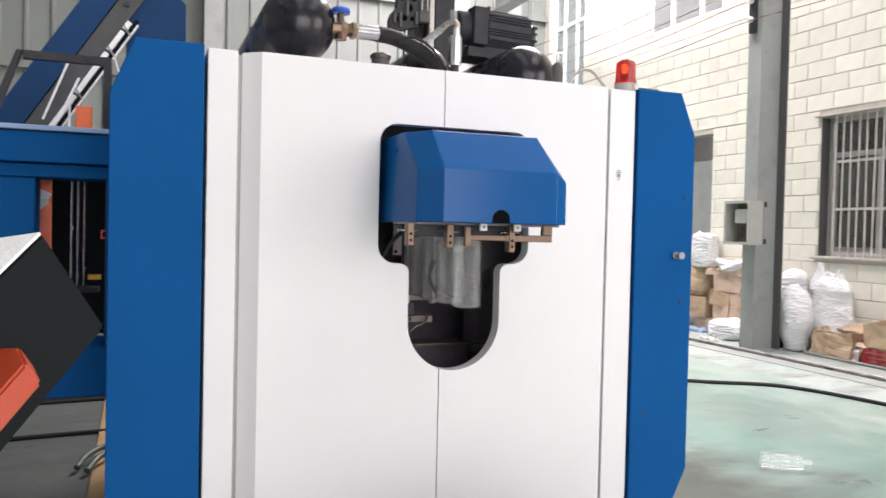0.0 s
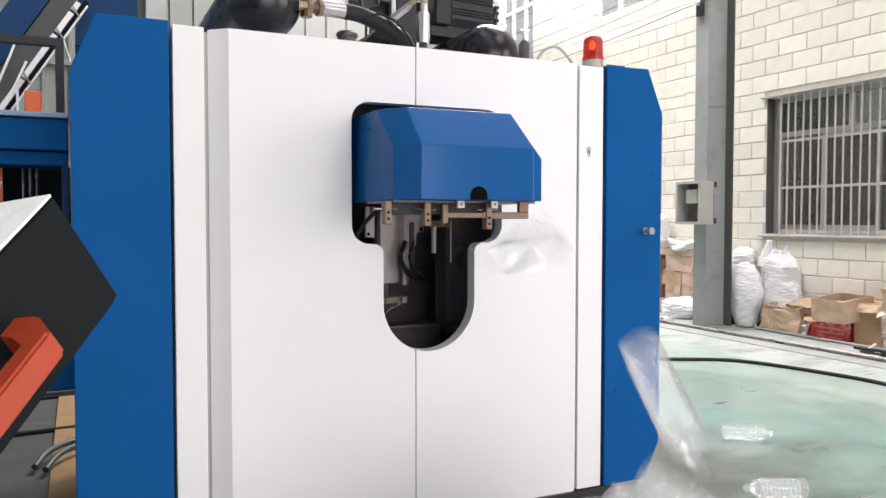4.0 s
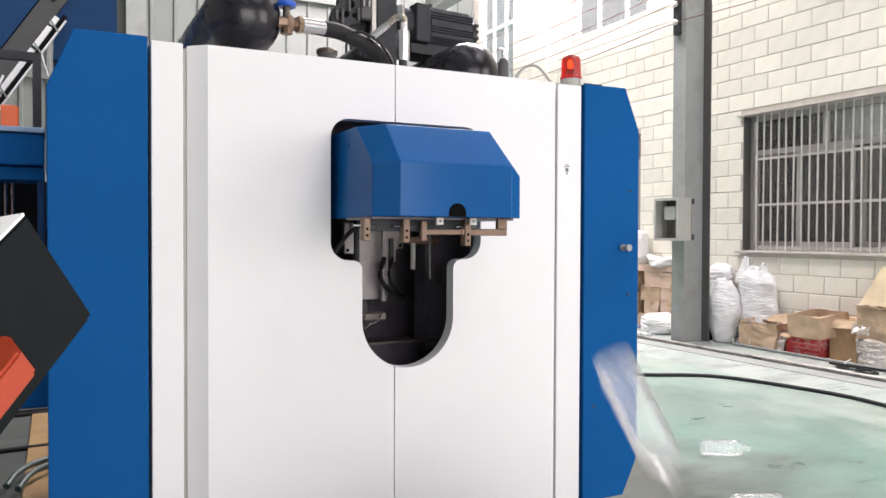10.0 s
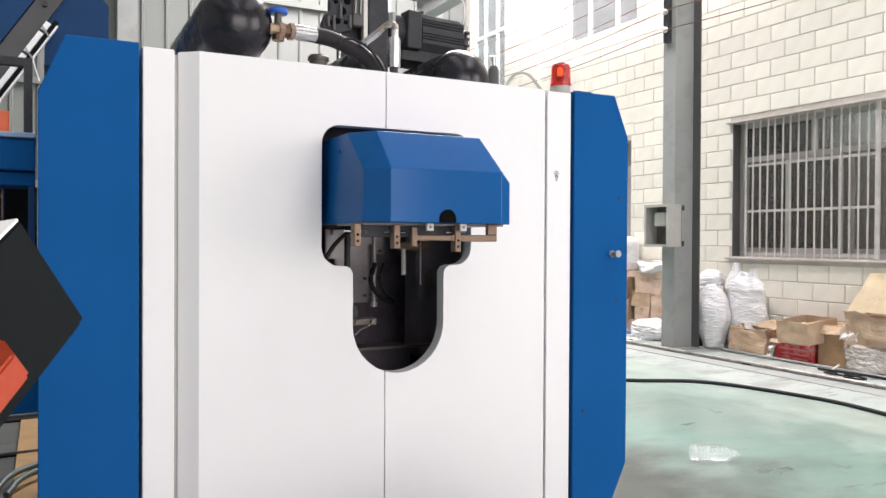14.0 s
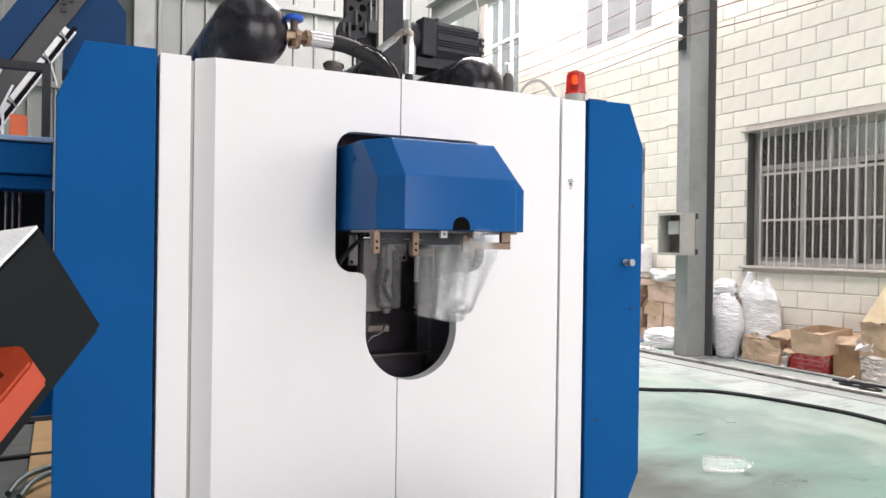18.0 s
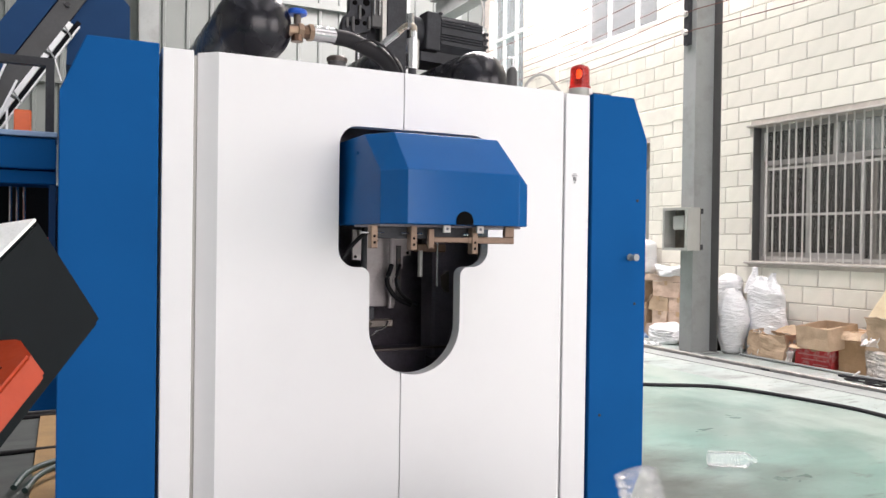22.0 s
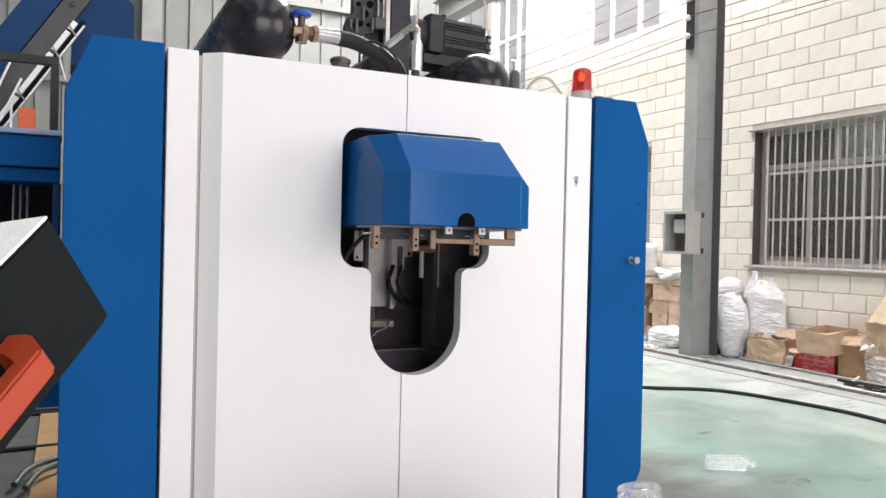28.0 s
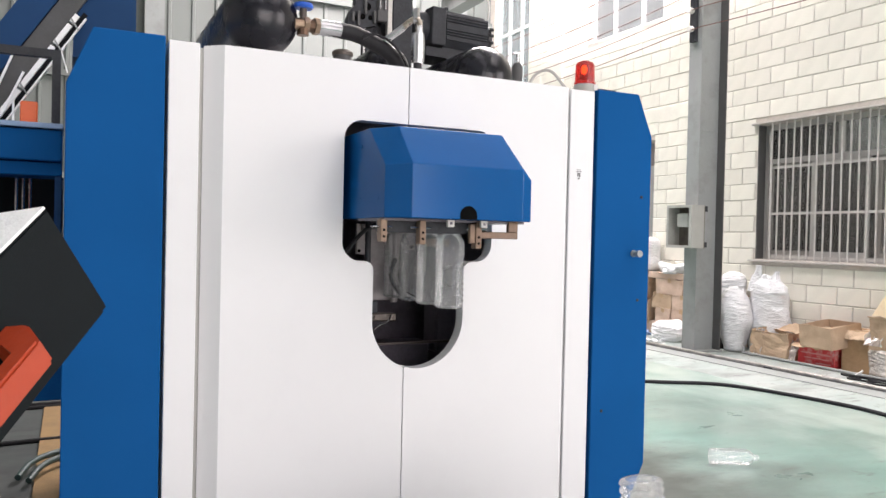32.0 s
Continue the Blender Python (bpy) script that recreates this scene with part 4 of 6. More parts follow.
# dark frames added to fill the inside
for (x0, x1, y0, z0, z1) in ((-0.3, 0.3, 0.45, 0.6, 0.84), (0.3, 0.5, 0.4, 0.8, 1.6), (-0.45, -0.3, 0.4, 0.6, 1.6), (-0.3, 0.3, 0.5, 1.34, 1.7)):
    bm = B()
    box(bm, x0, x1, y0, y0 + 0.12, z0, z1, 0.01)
    part("clamp_frame", bm, INSIDE, machine, "dark clamp frame added inside")

# screws and dark chips on the blue cabinet, screws on the hood
for x, z in ((0.955, 1.03), (0.962, 1.42), (0.80, 0.62)):
    bm = B()
    lathe(bm, [(0, 0), (0.006, 0), (0.005, 0.003), (0, 0.0035)], (x, 0.0005, z), (0, -1, 0), 8)
    part("screw", bm, CAST, cab)
# hood over the bottle outlet
hood_bm = hull(B(), [
    (-0.138, -0.366, 1.303), (0.219, -0.366, 1.303), (-0.138, -0.366, 1.455), (0.219, -0.366, 1.455),
    (-0.195, -0.30, 1.303), (0.284, -0.305, 1.303), (-0.195, -0.30, 1.452), (0.284, -0.305, 1.430),
    (-0.129, -0.235, 1.572), (0.215, -0.235, 1.572), (-0.186, -0.14, 1.572), (0.268, -0.14, 1.572),
    (-0.195, 0.09, 1.303), (0.284, 0.09, 1.303), (-0.186, 0.09, 1.572), (0.268, 0.09, 1.572)])
bmesh.ops.dissolve_limit(hood_bm, angle_limit=radians(2.5), verts=list(hood_bm.verts), edges=list(hood_bm.edges))
bmesh.ops.bevel(hood_bm, geom=list(hood_bm.edges), offset=0.0025, segments=2, affect="EDGES", profile=0.5)
hood = part("outlet_hood", hood_bm, HOOD_BLUE, machine, "blue sheet metal hood with bevelled front")
# raised black half-round painting the shade in a notch
bm = B()
prism(bm, [(0.011, 1.3035)] + [(0.011, 1.315)] + arc(0.038, 1.315, 0.027, 180, 0, 12) + [(0.065, 1.3035)], "y", -0.3685, -0.3655)
part("cable_notch", bm, PITCH, hood, "raised black half-round for the shade in a notch")
for y, z in ((-0.25, 1.36), (-0.10, 1.36), (-0.10, 1.52)):
    bm = B()
    lathe(bm, [(0, 0), (0.006, 0), (0.005, 0.003), (0, 0.0035)], (-0.1925, y, z), (-1, 0, 0.05), 8)
    part("screw", bm, BLUE, hood)
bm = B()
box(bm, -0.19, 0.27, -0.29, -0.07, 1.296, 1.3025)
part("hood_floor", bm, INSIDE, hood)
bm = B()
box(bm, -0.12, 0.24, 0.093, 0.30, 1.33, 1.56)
part("hood_support", bm, INSIDE, hood, "dark carrier added behind the hood")


def clamp_bar(name, y, x0, x1):
    bm = B()
    box(bm, x0, x1, y, y + 0.02, 1.262, 1.296, 0.002)
    return part(name, bm, CAST, machine, "dark steel bar")


clamp_bar("clamp_bar", -0.27, -0.20, 0.13)
grip_parts = []
for k, (x, z0, y) in enumerate(((-0.194, 1.234, -0.30), (-0.074, 1.229, -0.30), (0.108, 1.219, -0.30))):
    bm = B()
    box(bm, x - 0.010, x + 0.010, y, y + 0.03, z0, 1.298, 0.002)
    br = part("clamp_bracket", bm, TAN_STEEL, machine)
    if x < 0:
        grip_parts.append(br)
    # flat black discs in place of the shade in bolt holes
    for dz in (0.016, 0.034):
        bm = B()
        tube(bm, [(x, y - 0.0008, z0 + dz), (x, y + 0.004, z0 + dz)], 0.0042, 8)
        part("bolt_hole", bm, PITCH, br)
    bm = B()
    tube(bm, [(x - 0.035, y + 0.012, 1.277), (x + 0.03, y + 0.012, 1.277)], 0.003, 8)
    part("pin", bm, STEEL, br)
bm = B()
box(bm, 0.088, 0.245, -0.296, -0.28, 1.250, 1.270, 0.002)
box(bm, 0.212, 0.245, -0.296, -0.28, 1.270, 1.303, 0.002)
part("stop_arm", bm, TAN_STEEL, machine, "brown steel stop arm")
bm = B()
box(bm, -0.040, 0.100, -0.2945, -0.2815, 1.252, 1.268, 0.002)
box(bm, -0.042, -0.024, -0.2965, -0.2815, 1.235, 1.292, 0.002)
stop_slide = part("stop_slide", bm, TAN_STEEL, machine, "brown steel slide of the stop arm")
for x in (0.005, 0.114):
    bm = B()
    box(bm, x - 0.011, x + 0.011, -0.322, -0.312, 1.281, 1.302, 0.001)
    blk = part("guide_block", bm, PORCELAIN, machine, "small white plastic block")
    bm = B()
    tube(bm, [(x, -0.3225, 1.292), (x, -0.318, 1.292)], 0.0045, 8)
    part("bolt", bm, INSIDE, blk)
# hand-drawn mark on the corner post, as bars
mark = thing("pen_mark", (0.675, 0.010, 1.46), "small black hand-drawn mark on the white post", "mark")
for (x0, x1, z0, z1) in ((-0.011, 0.011, 0.040, 0.0425), (-0.006, 0.008, 0.047, 0.049), (-0.006, 0.006, 0.031, 0.036), (-0.006, -0.002, 0.024, 0.029), (0.002, 0.006, 0.022, 0.030), (-0.003, 0.003, 0.014, 0.018)):
    bm = B()
    box(bm, 0.678 + x0, 0.678 + x1, 0.0055, 0.0085, 1.46 + z0, 1.46 + z1)
    part("pen_stroke", bm, INK, mark)

# warning beacon on the post
bc = thing("warning_beacon", (0.732, 0.06, TOP - 0.002), "red rotating warning light on a grey base", "warning light")
bm = B()
lathe(bm, [(0, 0), (0.038, 0), (0.040, 0.004), (0.040, 0.030), (0.036, 0.034), (0, 0.034)], (0.732, 0.06, TOP - 0.002), seg=24)
part("base", bm, BOX_GREY, bc, "grey plastic base", True)
bm = B()
lathe(bm, [(0, 0.032), (0.040, 0.032), (0.040, 0.041), (0.037, 0.043), (0.035, 0.105), (0.030, 0.114), (0.018, 0.116), (0.016, 0.120), (0, 0.121)], (0.732, 0.06, TOP - 0.002), seg=14)
part("lens", bm, RED_LENS, bc, "translucent red plastic dome with upright ribs")
bm = B()
lathe(bm, [(0, 0.066), (0.007, 0.069), (0.009, 0.085), (0.006, 0.098), (0, 0.100)], (0.718, 0.045, TOP - 0.002), seg=12)
part("bulb", bm, BULB, bc, "glowing amber bulb", True)
bm = B()
box(bm, 0.729, 0.733, 0.04, 0.075, TOP + 0.045, TOP + 0.10)
part("reflector", bm, DARK_STEEL, bc, "dark reflector plate")
bm = B()
box(bm, 0.742, 0.758, 0.0155, 0.0195, TOP + 0.006, TOP + 0.026)
part("sticker", bm, PORCELAIN, bc, "small white sticker")
bm = B()
tube(bm, curve([(0.66, 0.08, 1.815), (0.62, 0.12, 1.88), (0.58, 0.16, 1.87), (0.555, 0.2, 1.8)]), 0.006, 8)
part("cable", bm, BOX_GREY, bc, "", True)


# air tanks on the roof of the machine
def air_tank(x, y0, y1, z, r, label):
    t = thing("air_tank", (x, (y0 + y1) / 2, TOP - 0.004), label, "air tank", "air tanks")
    prof = [(r * math.sin(radians(a)), r * 0.9 * (1 - math.cos(radians(a)))) for a in range(0, 91, 9)]
    L = y1 - y0
    prof += [(r * math.cos(radians(a)), L - r * 0.9 + r * 0.9 * math.sin(radians(a))) for a in range(0, 91, 9)]
    bm = B()
    lathe(bm, prof, (x, y0, z), (0, 1, 0), 40)
    part("shell", bm, GLOSS_BLACK, t, "", True)
    for yy in (y0 + 0.3, y1 - 0.3):
        bm = B()
        box(bm, x - r * 0.7, x + r * 0.7, yy - 0.03, yy + 0.03, TOP - 0.004, z - r * 0.62)
        part("saddle", bm, CAST, t)
    return t


air_tank(-0.437, 0.13, 1.3, 1.955, 0.124, "glossy black steel air tank lying on the machine")
air_tank(0.600, 0.50, 1.6, 1.935, 0.136, "glossy black steel air tank lying on the machine")

# ball valve, fitting and hose
vl = thing("hose_valve", (-0.29, 0.2, 1.8), "brass valve with blue handwheel and chrome hose fitting", "valve")
V0 = Vector((-0.315, 0.20, 1.945))
hx = Vector((1, 0.12, 0.02)).normalized()
bm = B()
tube(bm, [V0 - hx * 0.02, V0 + hx * 0.012], 0.02, 12)
tube(bm, [V0 + hx * 0.012, V0 + hx * 0.03], 0.027, 6)
part("brass_nut", bm, BRASS, vl)
bm = B()
tube(bm, [V0 + hx * 0.03, V0 + hx * 0.05], 0.022, 12)
tube(bm, [V0 + Vector((0.012, 0, -0.036)), V0 + Vector((0.012, 0, -0.015))], 0.02, 10)
part("valve_body", bm, BRONZE, vl)
bm = B()
tube(bm, [V0 + hx * 0.05, V0 + hx * 0.066], 0.029, 6)
part("brass_nut", bm, BRASS, vl)
bm = B()
tube(bm, [V0 + hx * 0.066, V0 + hx * 0.145], 0.026, 16)
part("ferrule", bm, STEEL, vl, "polished steel ferrule", True)
bm = B()
tube(bm, [V0 + Vector((0.012, 0, 0.0)), V0 + Vector((0.012, 0, 0.052))], 0.012, 10)
part("stem", bm, ALU, vl, "", True)
bm = B()
lathe(bm, [(0, -0.006), (0.030, -0.006), (0.033, 0.0), (0.030, 0.010), (0.012, 0.013), (0, 0.016)], V0 + Vector((0.012, 0, 0.058)), seg=16)
part("handwheel", bm, HANDWHEEL, vl, "blue plastic handwheel", True)
h0 = V0 + hx * 0.145
bm = B()
tube(bm, curve([h0, h0 + Vector((0.06, 0.01, -0.003)), h0 + Vector((0.12, 0.02, -0.018)), h0 + Vector((0.18, 0.03, -0.04)), h0 + Vector((0.225, 0.035, -0.075)), h0 + Vector((0.25, 0.04, -0.13))]), 0.027, 14)
solo("pressure_hose", bm, RUBBER, "thick black rubber pressure hose from the tank valve", "hose", smooth=True)
bm = B()
tube(bm, curve([(-0.095, 0.2, 1.925), (-0.06, 0.2, 1.945), (-0.02, 0.2, 1.941), (0.025, 0.2, 1.915), (0.065, 0.2, 1.865), (0.095, 0.2, 1.795)]), 0.0045, 8)
solo("thin_hose", bm, RUBBER, "thin black air hose bent over the machine top", "hose", smooth=True)
# upright chrome coupling with elbow
cp = thing("hose_coupling", (0.105, 0.16, TOP - 0.004), "upright chrome hose coupling with bent brass elbow", "hose coupling")
bm = B()
tube(bm, [(0.096, 0.16, TOP - 0.004), (0.096, 0.16, 1.854)], 0.0145, 14)
part("base", bm, CAST, cp)
bm = B()
tube(bm, [(0.096, 0.16, 1.854), (0.096, 0.16, 1.862)], 0.0215, 16)
tube(bm, [(0.096, 0.16, 1.862), (0.096, 0.16, 1.950)], 0.0235, 16)
tube(bm, [(0.096, 0.16, 1.950), (0.096, 0.16, 1.958)], 0.021, 16)
part("ferrule", bm, STEEL, cp, "", True)
bm = B()
tube(bm, [(0.099, 0.16, 1.957), (0.099, 0.162, 2.005)], 0.0135, 12)
tube(bm, [(0.088, 0.163, 1.995), (0.086, 0.163, 2.045)], 0.0145, 6)
part("nut", bm, STEEL, cp, "worn steel union nut")
bm = B()
tube(bm, curve([(0.099, 0.152, 1.985), (0.094, 0.156, 2.003), (0.082, 0.164, 2.008), (0.064, 0.18, 1.995), (0.044, 0.199, 1.972)]), 0.0105, 12)
part("elbow", bm, NICKEL, cp, "", True)
bm = B()
tube(bm, [(0.054, 0.19, 1.983), (0.0, 0.225, 1.936)], 0.0125, 12)
part("ferrule", bm, STEEL, cp, "", True)
cap = thing("filler_cap", (-0.137, 0.30, TOP - 0.004), "round grey metal filler cap on the machine top", "cap")
bm = B()
lathe(bm, [(0, 0), (0.032, 0), (0.032, 0.085), (0, 0.085)], (-0.132, 0.30, TOP - 0.004), seg=24)
part("neck", bm, DARK_STEEL, cap, "", True)
bm = B()
lathe(bm, [(0, 0.085), (0.036, 0.085), (0.037, 0.089), (0.037, 0.097), (0.030, 0.104), (0.014, 0.108), (0, 0.109)], (-0.132, 0.30, TOP - 0.004), seg=24)
part("lid", bm, ALU, cap, "", True)
rv = thing("relief_valve", (0.553, 0.25, TOP - 0.004), "small grey relief valve standing on the machine top", "valve")
bm = B()
lathe(bm, [(0, 0), (0.021, 0), (0.021, 0.115), (0.013, 0.128), (0.008, 0.132), (0, 0.132)], (0.553, 0.25, TOP - 0.004), seg=16)
part("body", bm, DARK_STEEL, rv, "", True)
bm = B()
lathe(bm, [(0, 0.13), (0.006, 0.13), (0.006, 0.165), (0, 0.165)], (0.553, 0.25, TOP - 0.004), seg=10)
part("stem", bm, STEEL, rv, "", True)
bm = B()
bar(bm, (0.53, 0.245, 1.962), (0.578, 0.255, 1.968), 0.006, 0.005)
part("lever", bm, STEEL, rv)
air_tank(0.085, 0.36, 1.2, 1.885, 0.092, "small glossy black tank sunk into the machine top")
# clamp drive: cast column and finned motor
cd = thing("drive_column", (0.3, 1.05, TOP - 0.004), "dark cast iron drive column with guide rods", "drive unit")
bm = B()
box(bm, 0.31, 0.41, 0.95, 1.15, TOP - 0.004, 3.0, 0.006)
part("column", bm, CAST, cd)
bm = B()
box(bm, 0.283, 0.306, 0.94, 0.97, TOP - 0.004, 3.0, 0.003)
part("slide_bar", bm, TREAD, cd, "bright worn steel slide bar")
bm = B()
box(bm, 0.185, 0.226, 0.98, 1.02, TOP - 0.004, 3.0, 0.003)
part("upright", bm, CAST, cd)
bm = B()
tube(bm, [(0.176, 0.95, TOP - 0.004), (0.176, 0.95, 2.95)], 0.006, 10)
part("guide_rod", bm, STEEL, cd, "bright steel guide rod", True)
head = B()
prism(head, [(0.128, 2.50), (0.128, 2.262), (0.106, 2.236), (0.094, 2.205), (0.094, 2.165), (0.13, 2.155), (0.225, 2.185), (0.225, 2.50)], "y", 0.93, 0.975)
hd = part("drive_head", head, CAST, cd, "dark cast drive head with black discs for its recesses")
# black discs on the face painting the shade of its recesses
for x, z, r in ((0.181, 2.262, 0.018), (0.203, 2.308, 0.016), (0.160, 2.215, 0.013), (0.122, 2.205, 0.012), (0.185, 2.352, 0.018), (0.150, 2.300, 0.011), (0.196, 2.215, 0.010), (0.165, 2.40, 0.016)):
    bm = B()
    tube(bm, [(x, 0.9275, z), (x, 0.935, z)], r, 14)
    part("recess", bm, PITCH, hd)
for x, z0, z1 in ((0.113, 2.185, 2.228), (0.139, 2.170, 2.235), (0.170, 2.225, 2.290), (0.214, 2.19, 2.245)):
    bm = B()
    box(bm, x - 0.006, x + 0.006, 0.914, 0.9295, z0, z1, 0.002)
    part("rib", bm, DARK_STEEL, hd)
bm = B()
box(bm, 0.228, 0.281, 0.925, 0.955, 2.205, 2.325, 0.004)
part("side_block", bm, DARK_STEEL, cd, "grey machined side block")
for x in (0.237, 0.262):
    bm = B()
    tube(bm, [(x, 0.917, 2.255), (x, 0.917, 2.46)], 0.005, 8)
    part("guide_rod", bm, STEEL, cd, "bright steel guide rod", True)
for z in (2.05, 2.36, 2.60, 2.84):
    bm = B()
    box(bm, 0.227, 0.282, 0.96, 1.02, z - 0.018, z + 0.018, 0.004)
    part("bracket", bm, CAST, cd)
bm = B()
box(bm, 0.227, 0.282, 1.02, 1.12, TOP - 0.004, 3.0)
part("rear_plate", bm, CAST, cd)
mt = thing("electric_motor", (0.66, 1.05, 2.1), "dark grey finned electric motor on a bracket", "motor")
MR = Matrix.Translation((0.515, 1.02, 2.225)) @ Matrix.Rotation(radians(4), 4, "Z") @ Matrix.Rotation(radians(1), 4, "Y") @ Matrix.Scale(0.94, 4)


def local(bm, m):
    bmesh.ops.transform(bm, matrix=m, verts=bm.verts)
    return bm


bm = B()
prof = [(-0.085, -0.06), (-0.06, -0.085), (0.06, -0.085), (0.085, -0.06), (0.085, 0.06), (0.06, 0.085), (-0.06, 0.085), (-0.085, 0.06)]
prism(bm, prof, "x", 0.053, 0.304)
part("housing", local(bm, MR), CAST, mt)
for z0, z1 in ((0.060, 0.072), (0.047, 0.053), (0.034, 0.040), (-0.006, 0.027), (-0.019, -0.013), (-0.032, -0.026), (-0.058, -0.039)):
    bm = B()
    box(bm, 0.056, 0.298, -0.097, -0.0855, z0, z1, 0.0012)
    part("fin", local(bm, MR), CAST, mt)
for i in range(6):
    y = -0.05 + 0.02 * i
    for a, b in ((-0.095, -0.0855), (0.0855, 0.095)):
        bm = B()
        box(bm, 0.056, 0.298, y - 0.004, y + 0.004, a, b)
        part("fin", local(bm, MR), CAST, mt)
bm = B()
box(bm, -0.03, 0.050, -0.106, -0.02, -0.094, 0.092, 0.007, 2)
tb = part("terminal_box", local(bm, MR), CAST, mt)
bm = B()
box(bm, 0.036, 0.056, -0.110, -0.02, 0.082, 0.096, 0.003)
part("lid_lip", local(bm, MR), CAST, tb)
bm = B()
lathe(bm, [(0, -0.085), (0.074, -0.085), (0.082, -0.075), (0.084, -0.028), (0, -0.028)], (0, 0, 0), (1, 0, 0), 28)
part("drive_end", local(bm, MR), CAST, mt, "", True)
bm = B()
lathe(bm, [(0, 0.304), (0.080, 0.304), (0.080, 0.327), (0.066, 0.338), (0.03, 0.342), (0, 0.342)], (0, -0.012, -0.01), (1, 0, 0), 24)
part("fan_cover", local(bm, MR), BLACK, mt, "", True)
for z in (0.035, 0.005, -0.03):
    bm = B()
    tube(bm, [(0.312, -0.088, z), (0.334, -0.088, z)], 0.009, 8)
    part("bolt", local(bm, MR), BLACK, mt)
bm = B()
tube(bm, curve([(0.81, 0.99, 2.27), (0.808, 0.96, 2.36), (0.79, 0.97, 2.5), (0.78, 0.98, 2.95)]), 0.0045, 8)
part("cable", bm, PORCELAIN, mt, "thin white cable", True)
bm = B()
box(bm, -0.05, 0.35, -0.09, 0.09, -0.15, -0.105)
part("bracket", local(bm, MR), CAST, mt)
bm = B()
box(bm, 0.45, 0.52, 0.98, 1.08, 2.10, 2.14)
part("bracket", bm, CAST, mt)

# ---- loader and conveyor beside the machine ----
ld = thing("preform_loader", (-1.8, 1.2, 0), "blue steel loader frame beside the machine, dark machinery inside", "loader")
LY = 0.8
bm = B()
box(bm, -3.2, -1.02, LY, LY + 0.25, 1.494, 1.605, 0.004)
part("beam", bm, BLUE, ld)
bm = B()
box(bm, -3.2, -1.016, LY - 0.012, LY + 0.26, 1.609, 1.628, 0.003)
part("beam_edge", bm, PALE_BLUE, ld, "pale blue top edge")
bm = B()
box(bm, -3.2, -1.02, LY + 0.03, LY + 0.25, 1.442, 1.490, 0.003)
part("lower_beam", bm, BLUE, ld)
bm = B()
box(bm, -1.042, -1.018, LY + 0.02, LY + 0.27, 0.812, 1.440, 0.003)
part("end_plate", bm, SHADED_BLUE, ld)
bm = B()
box(bm, -1.50, -1.28, LY + 0.04, LY + 0.2, 0.81, 1.440, 0.004)
part("post", bm, BLUE, ld)
bm = B()
box(bm, -1.308, -1.252, LY + 0.3, LY + 0.34, 1.10, 1.50)
part("orange_panel", bm, BRIGHT_ORANGE, ld, "orange sheet panel")
bm = B()
box(bm, -3.2, -1.02, 1.9, 1.95, 0.72, 1.5)
part("dark_panel", bm, MATT_BLACK, ld, "dark machinery housing")
bm = B()
prism(bm, [(-1.312, 1.418), (-1.285, 1.404), (-1.250, 1.388), (-1.262, 1.352), (-1.312, 1.300)], "y", LY + 0.282, LY + 0.297)
bmesh.ops.triangulate(bm, faces=bm.faces)
bmesh.ops.subdivide_edges(bm, edges=list(bm.edges), cuts=4, use_grid_fill=True)
for v in bm.verts:
    v.co += noise.noise_vector(v.co * 40) * 0.006
    v.co.y = min(v.co.y, LY + 0.299)
solo("white_rag", bm, SACK, "crumpled white rag hung on the orange panel", "rag", smooth=True)
for x in (-1.19, -1.165, -1.14):
    bm = B()
    tube(bm, [(x, 1.3, 1.0), (x, 1.3, 1.48)], 0.006, 8)
    part("tie_rod", bm, STEEL, ld, "bright steel rod", True)
bm = B()
box(bm, -1.32, -1.08, 1.25, 1.4, 0.98, 1.0)
part("shelf", bm, CAST, ld)
bm = B()
box(bm, -2.6, -0.82, LY + 0.04, LY + 0.35, 0.62, 0.81, 0.004)
part("lower_panel", bm, BLUE, ld)
for x in (-0.87, -2.5):
    bm = B()
    box(bm, x - 0.05, x + 0.05, LY + 0.25, LY + 0.35, 0.0, 0.60)
    part("leg", bm, BLUE, ld)
bm = B()
box(bm, -1.12, -1.07, 1.2, 1.24, 1.04, 1.06)
part("yellow_strip", bm, mat("yellow_paint", (0.75, 0.42, 0.03), 0.5), ld)
bm = B()
for a in ((-1.064, -1.058, 1.215, 1.25), (-1.042, -1.036, 1.215, 1.25), (-1.058, -1.042, 1.244, 1.25), (-1.058, -1.042, 1.215, 1.221)):
    box(bm, a[0], a[1], 0.99, 1.0, a[2], a[3])
box(bm, -1.036, -1.02, 0.99, 1.0, 1.228, 1.236)
box(bm, -1.03, -1.02, 0.99, 1.06, 1.0, 1.4)
part("red_latch", bm, mat("red_enamel", (0.55, 0.03, 0.03), 0.4), ld, "small red latch")
# black open guard on the beam
gd = thing("machine_guard", (-1.3, LY + 0.1, 1.628), "black steel guard frame standing on the blue beam", "guard frame")
for a in ((-1.33, -1.028, 1.881, 1.91), (-1.057, -1.028, 1.628, 1.881)):
    bm = B()
    box(bm, a[0], a[1], LY + 0.08, LY + 0.12, a[2], a[3])
    part("rail", bm, CAST, gd)
bm = B()
prism(bm, [(-1.332, 1.91), (-1.352, 1.91), (-1.455, 1.628), (-1.43, 1.628)], "y", LY + 0.08, LY + 0.12)
part("brace", bm, CAST, gd)

# inclined preform conveyor
cv = thing("inclined_conveyor", (-1.2, 1.8, 0), "blue inclined conveyor with black trough and steel ladder frame", "conveyor")
CY = 1.5


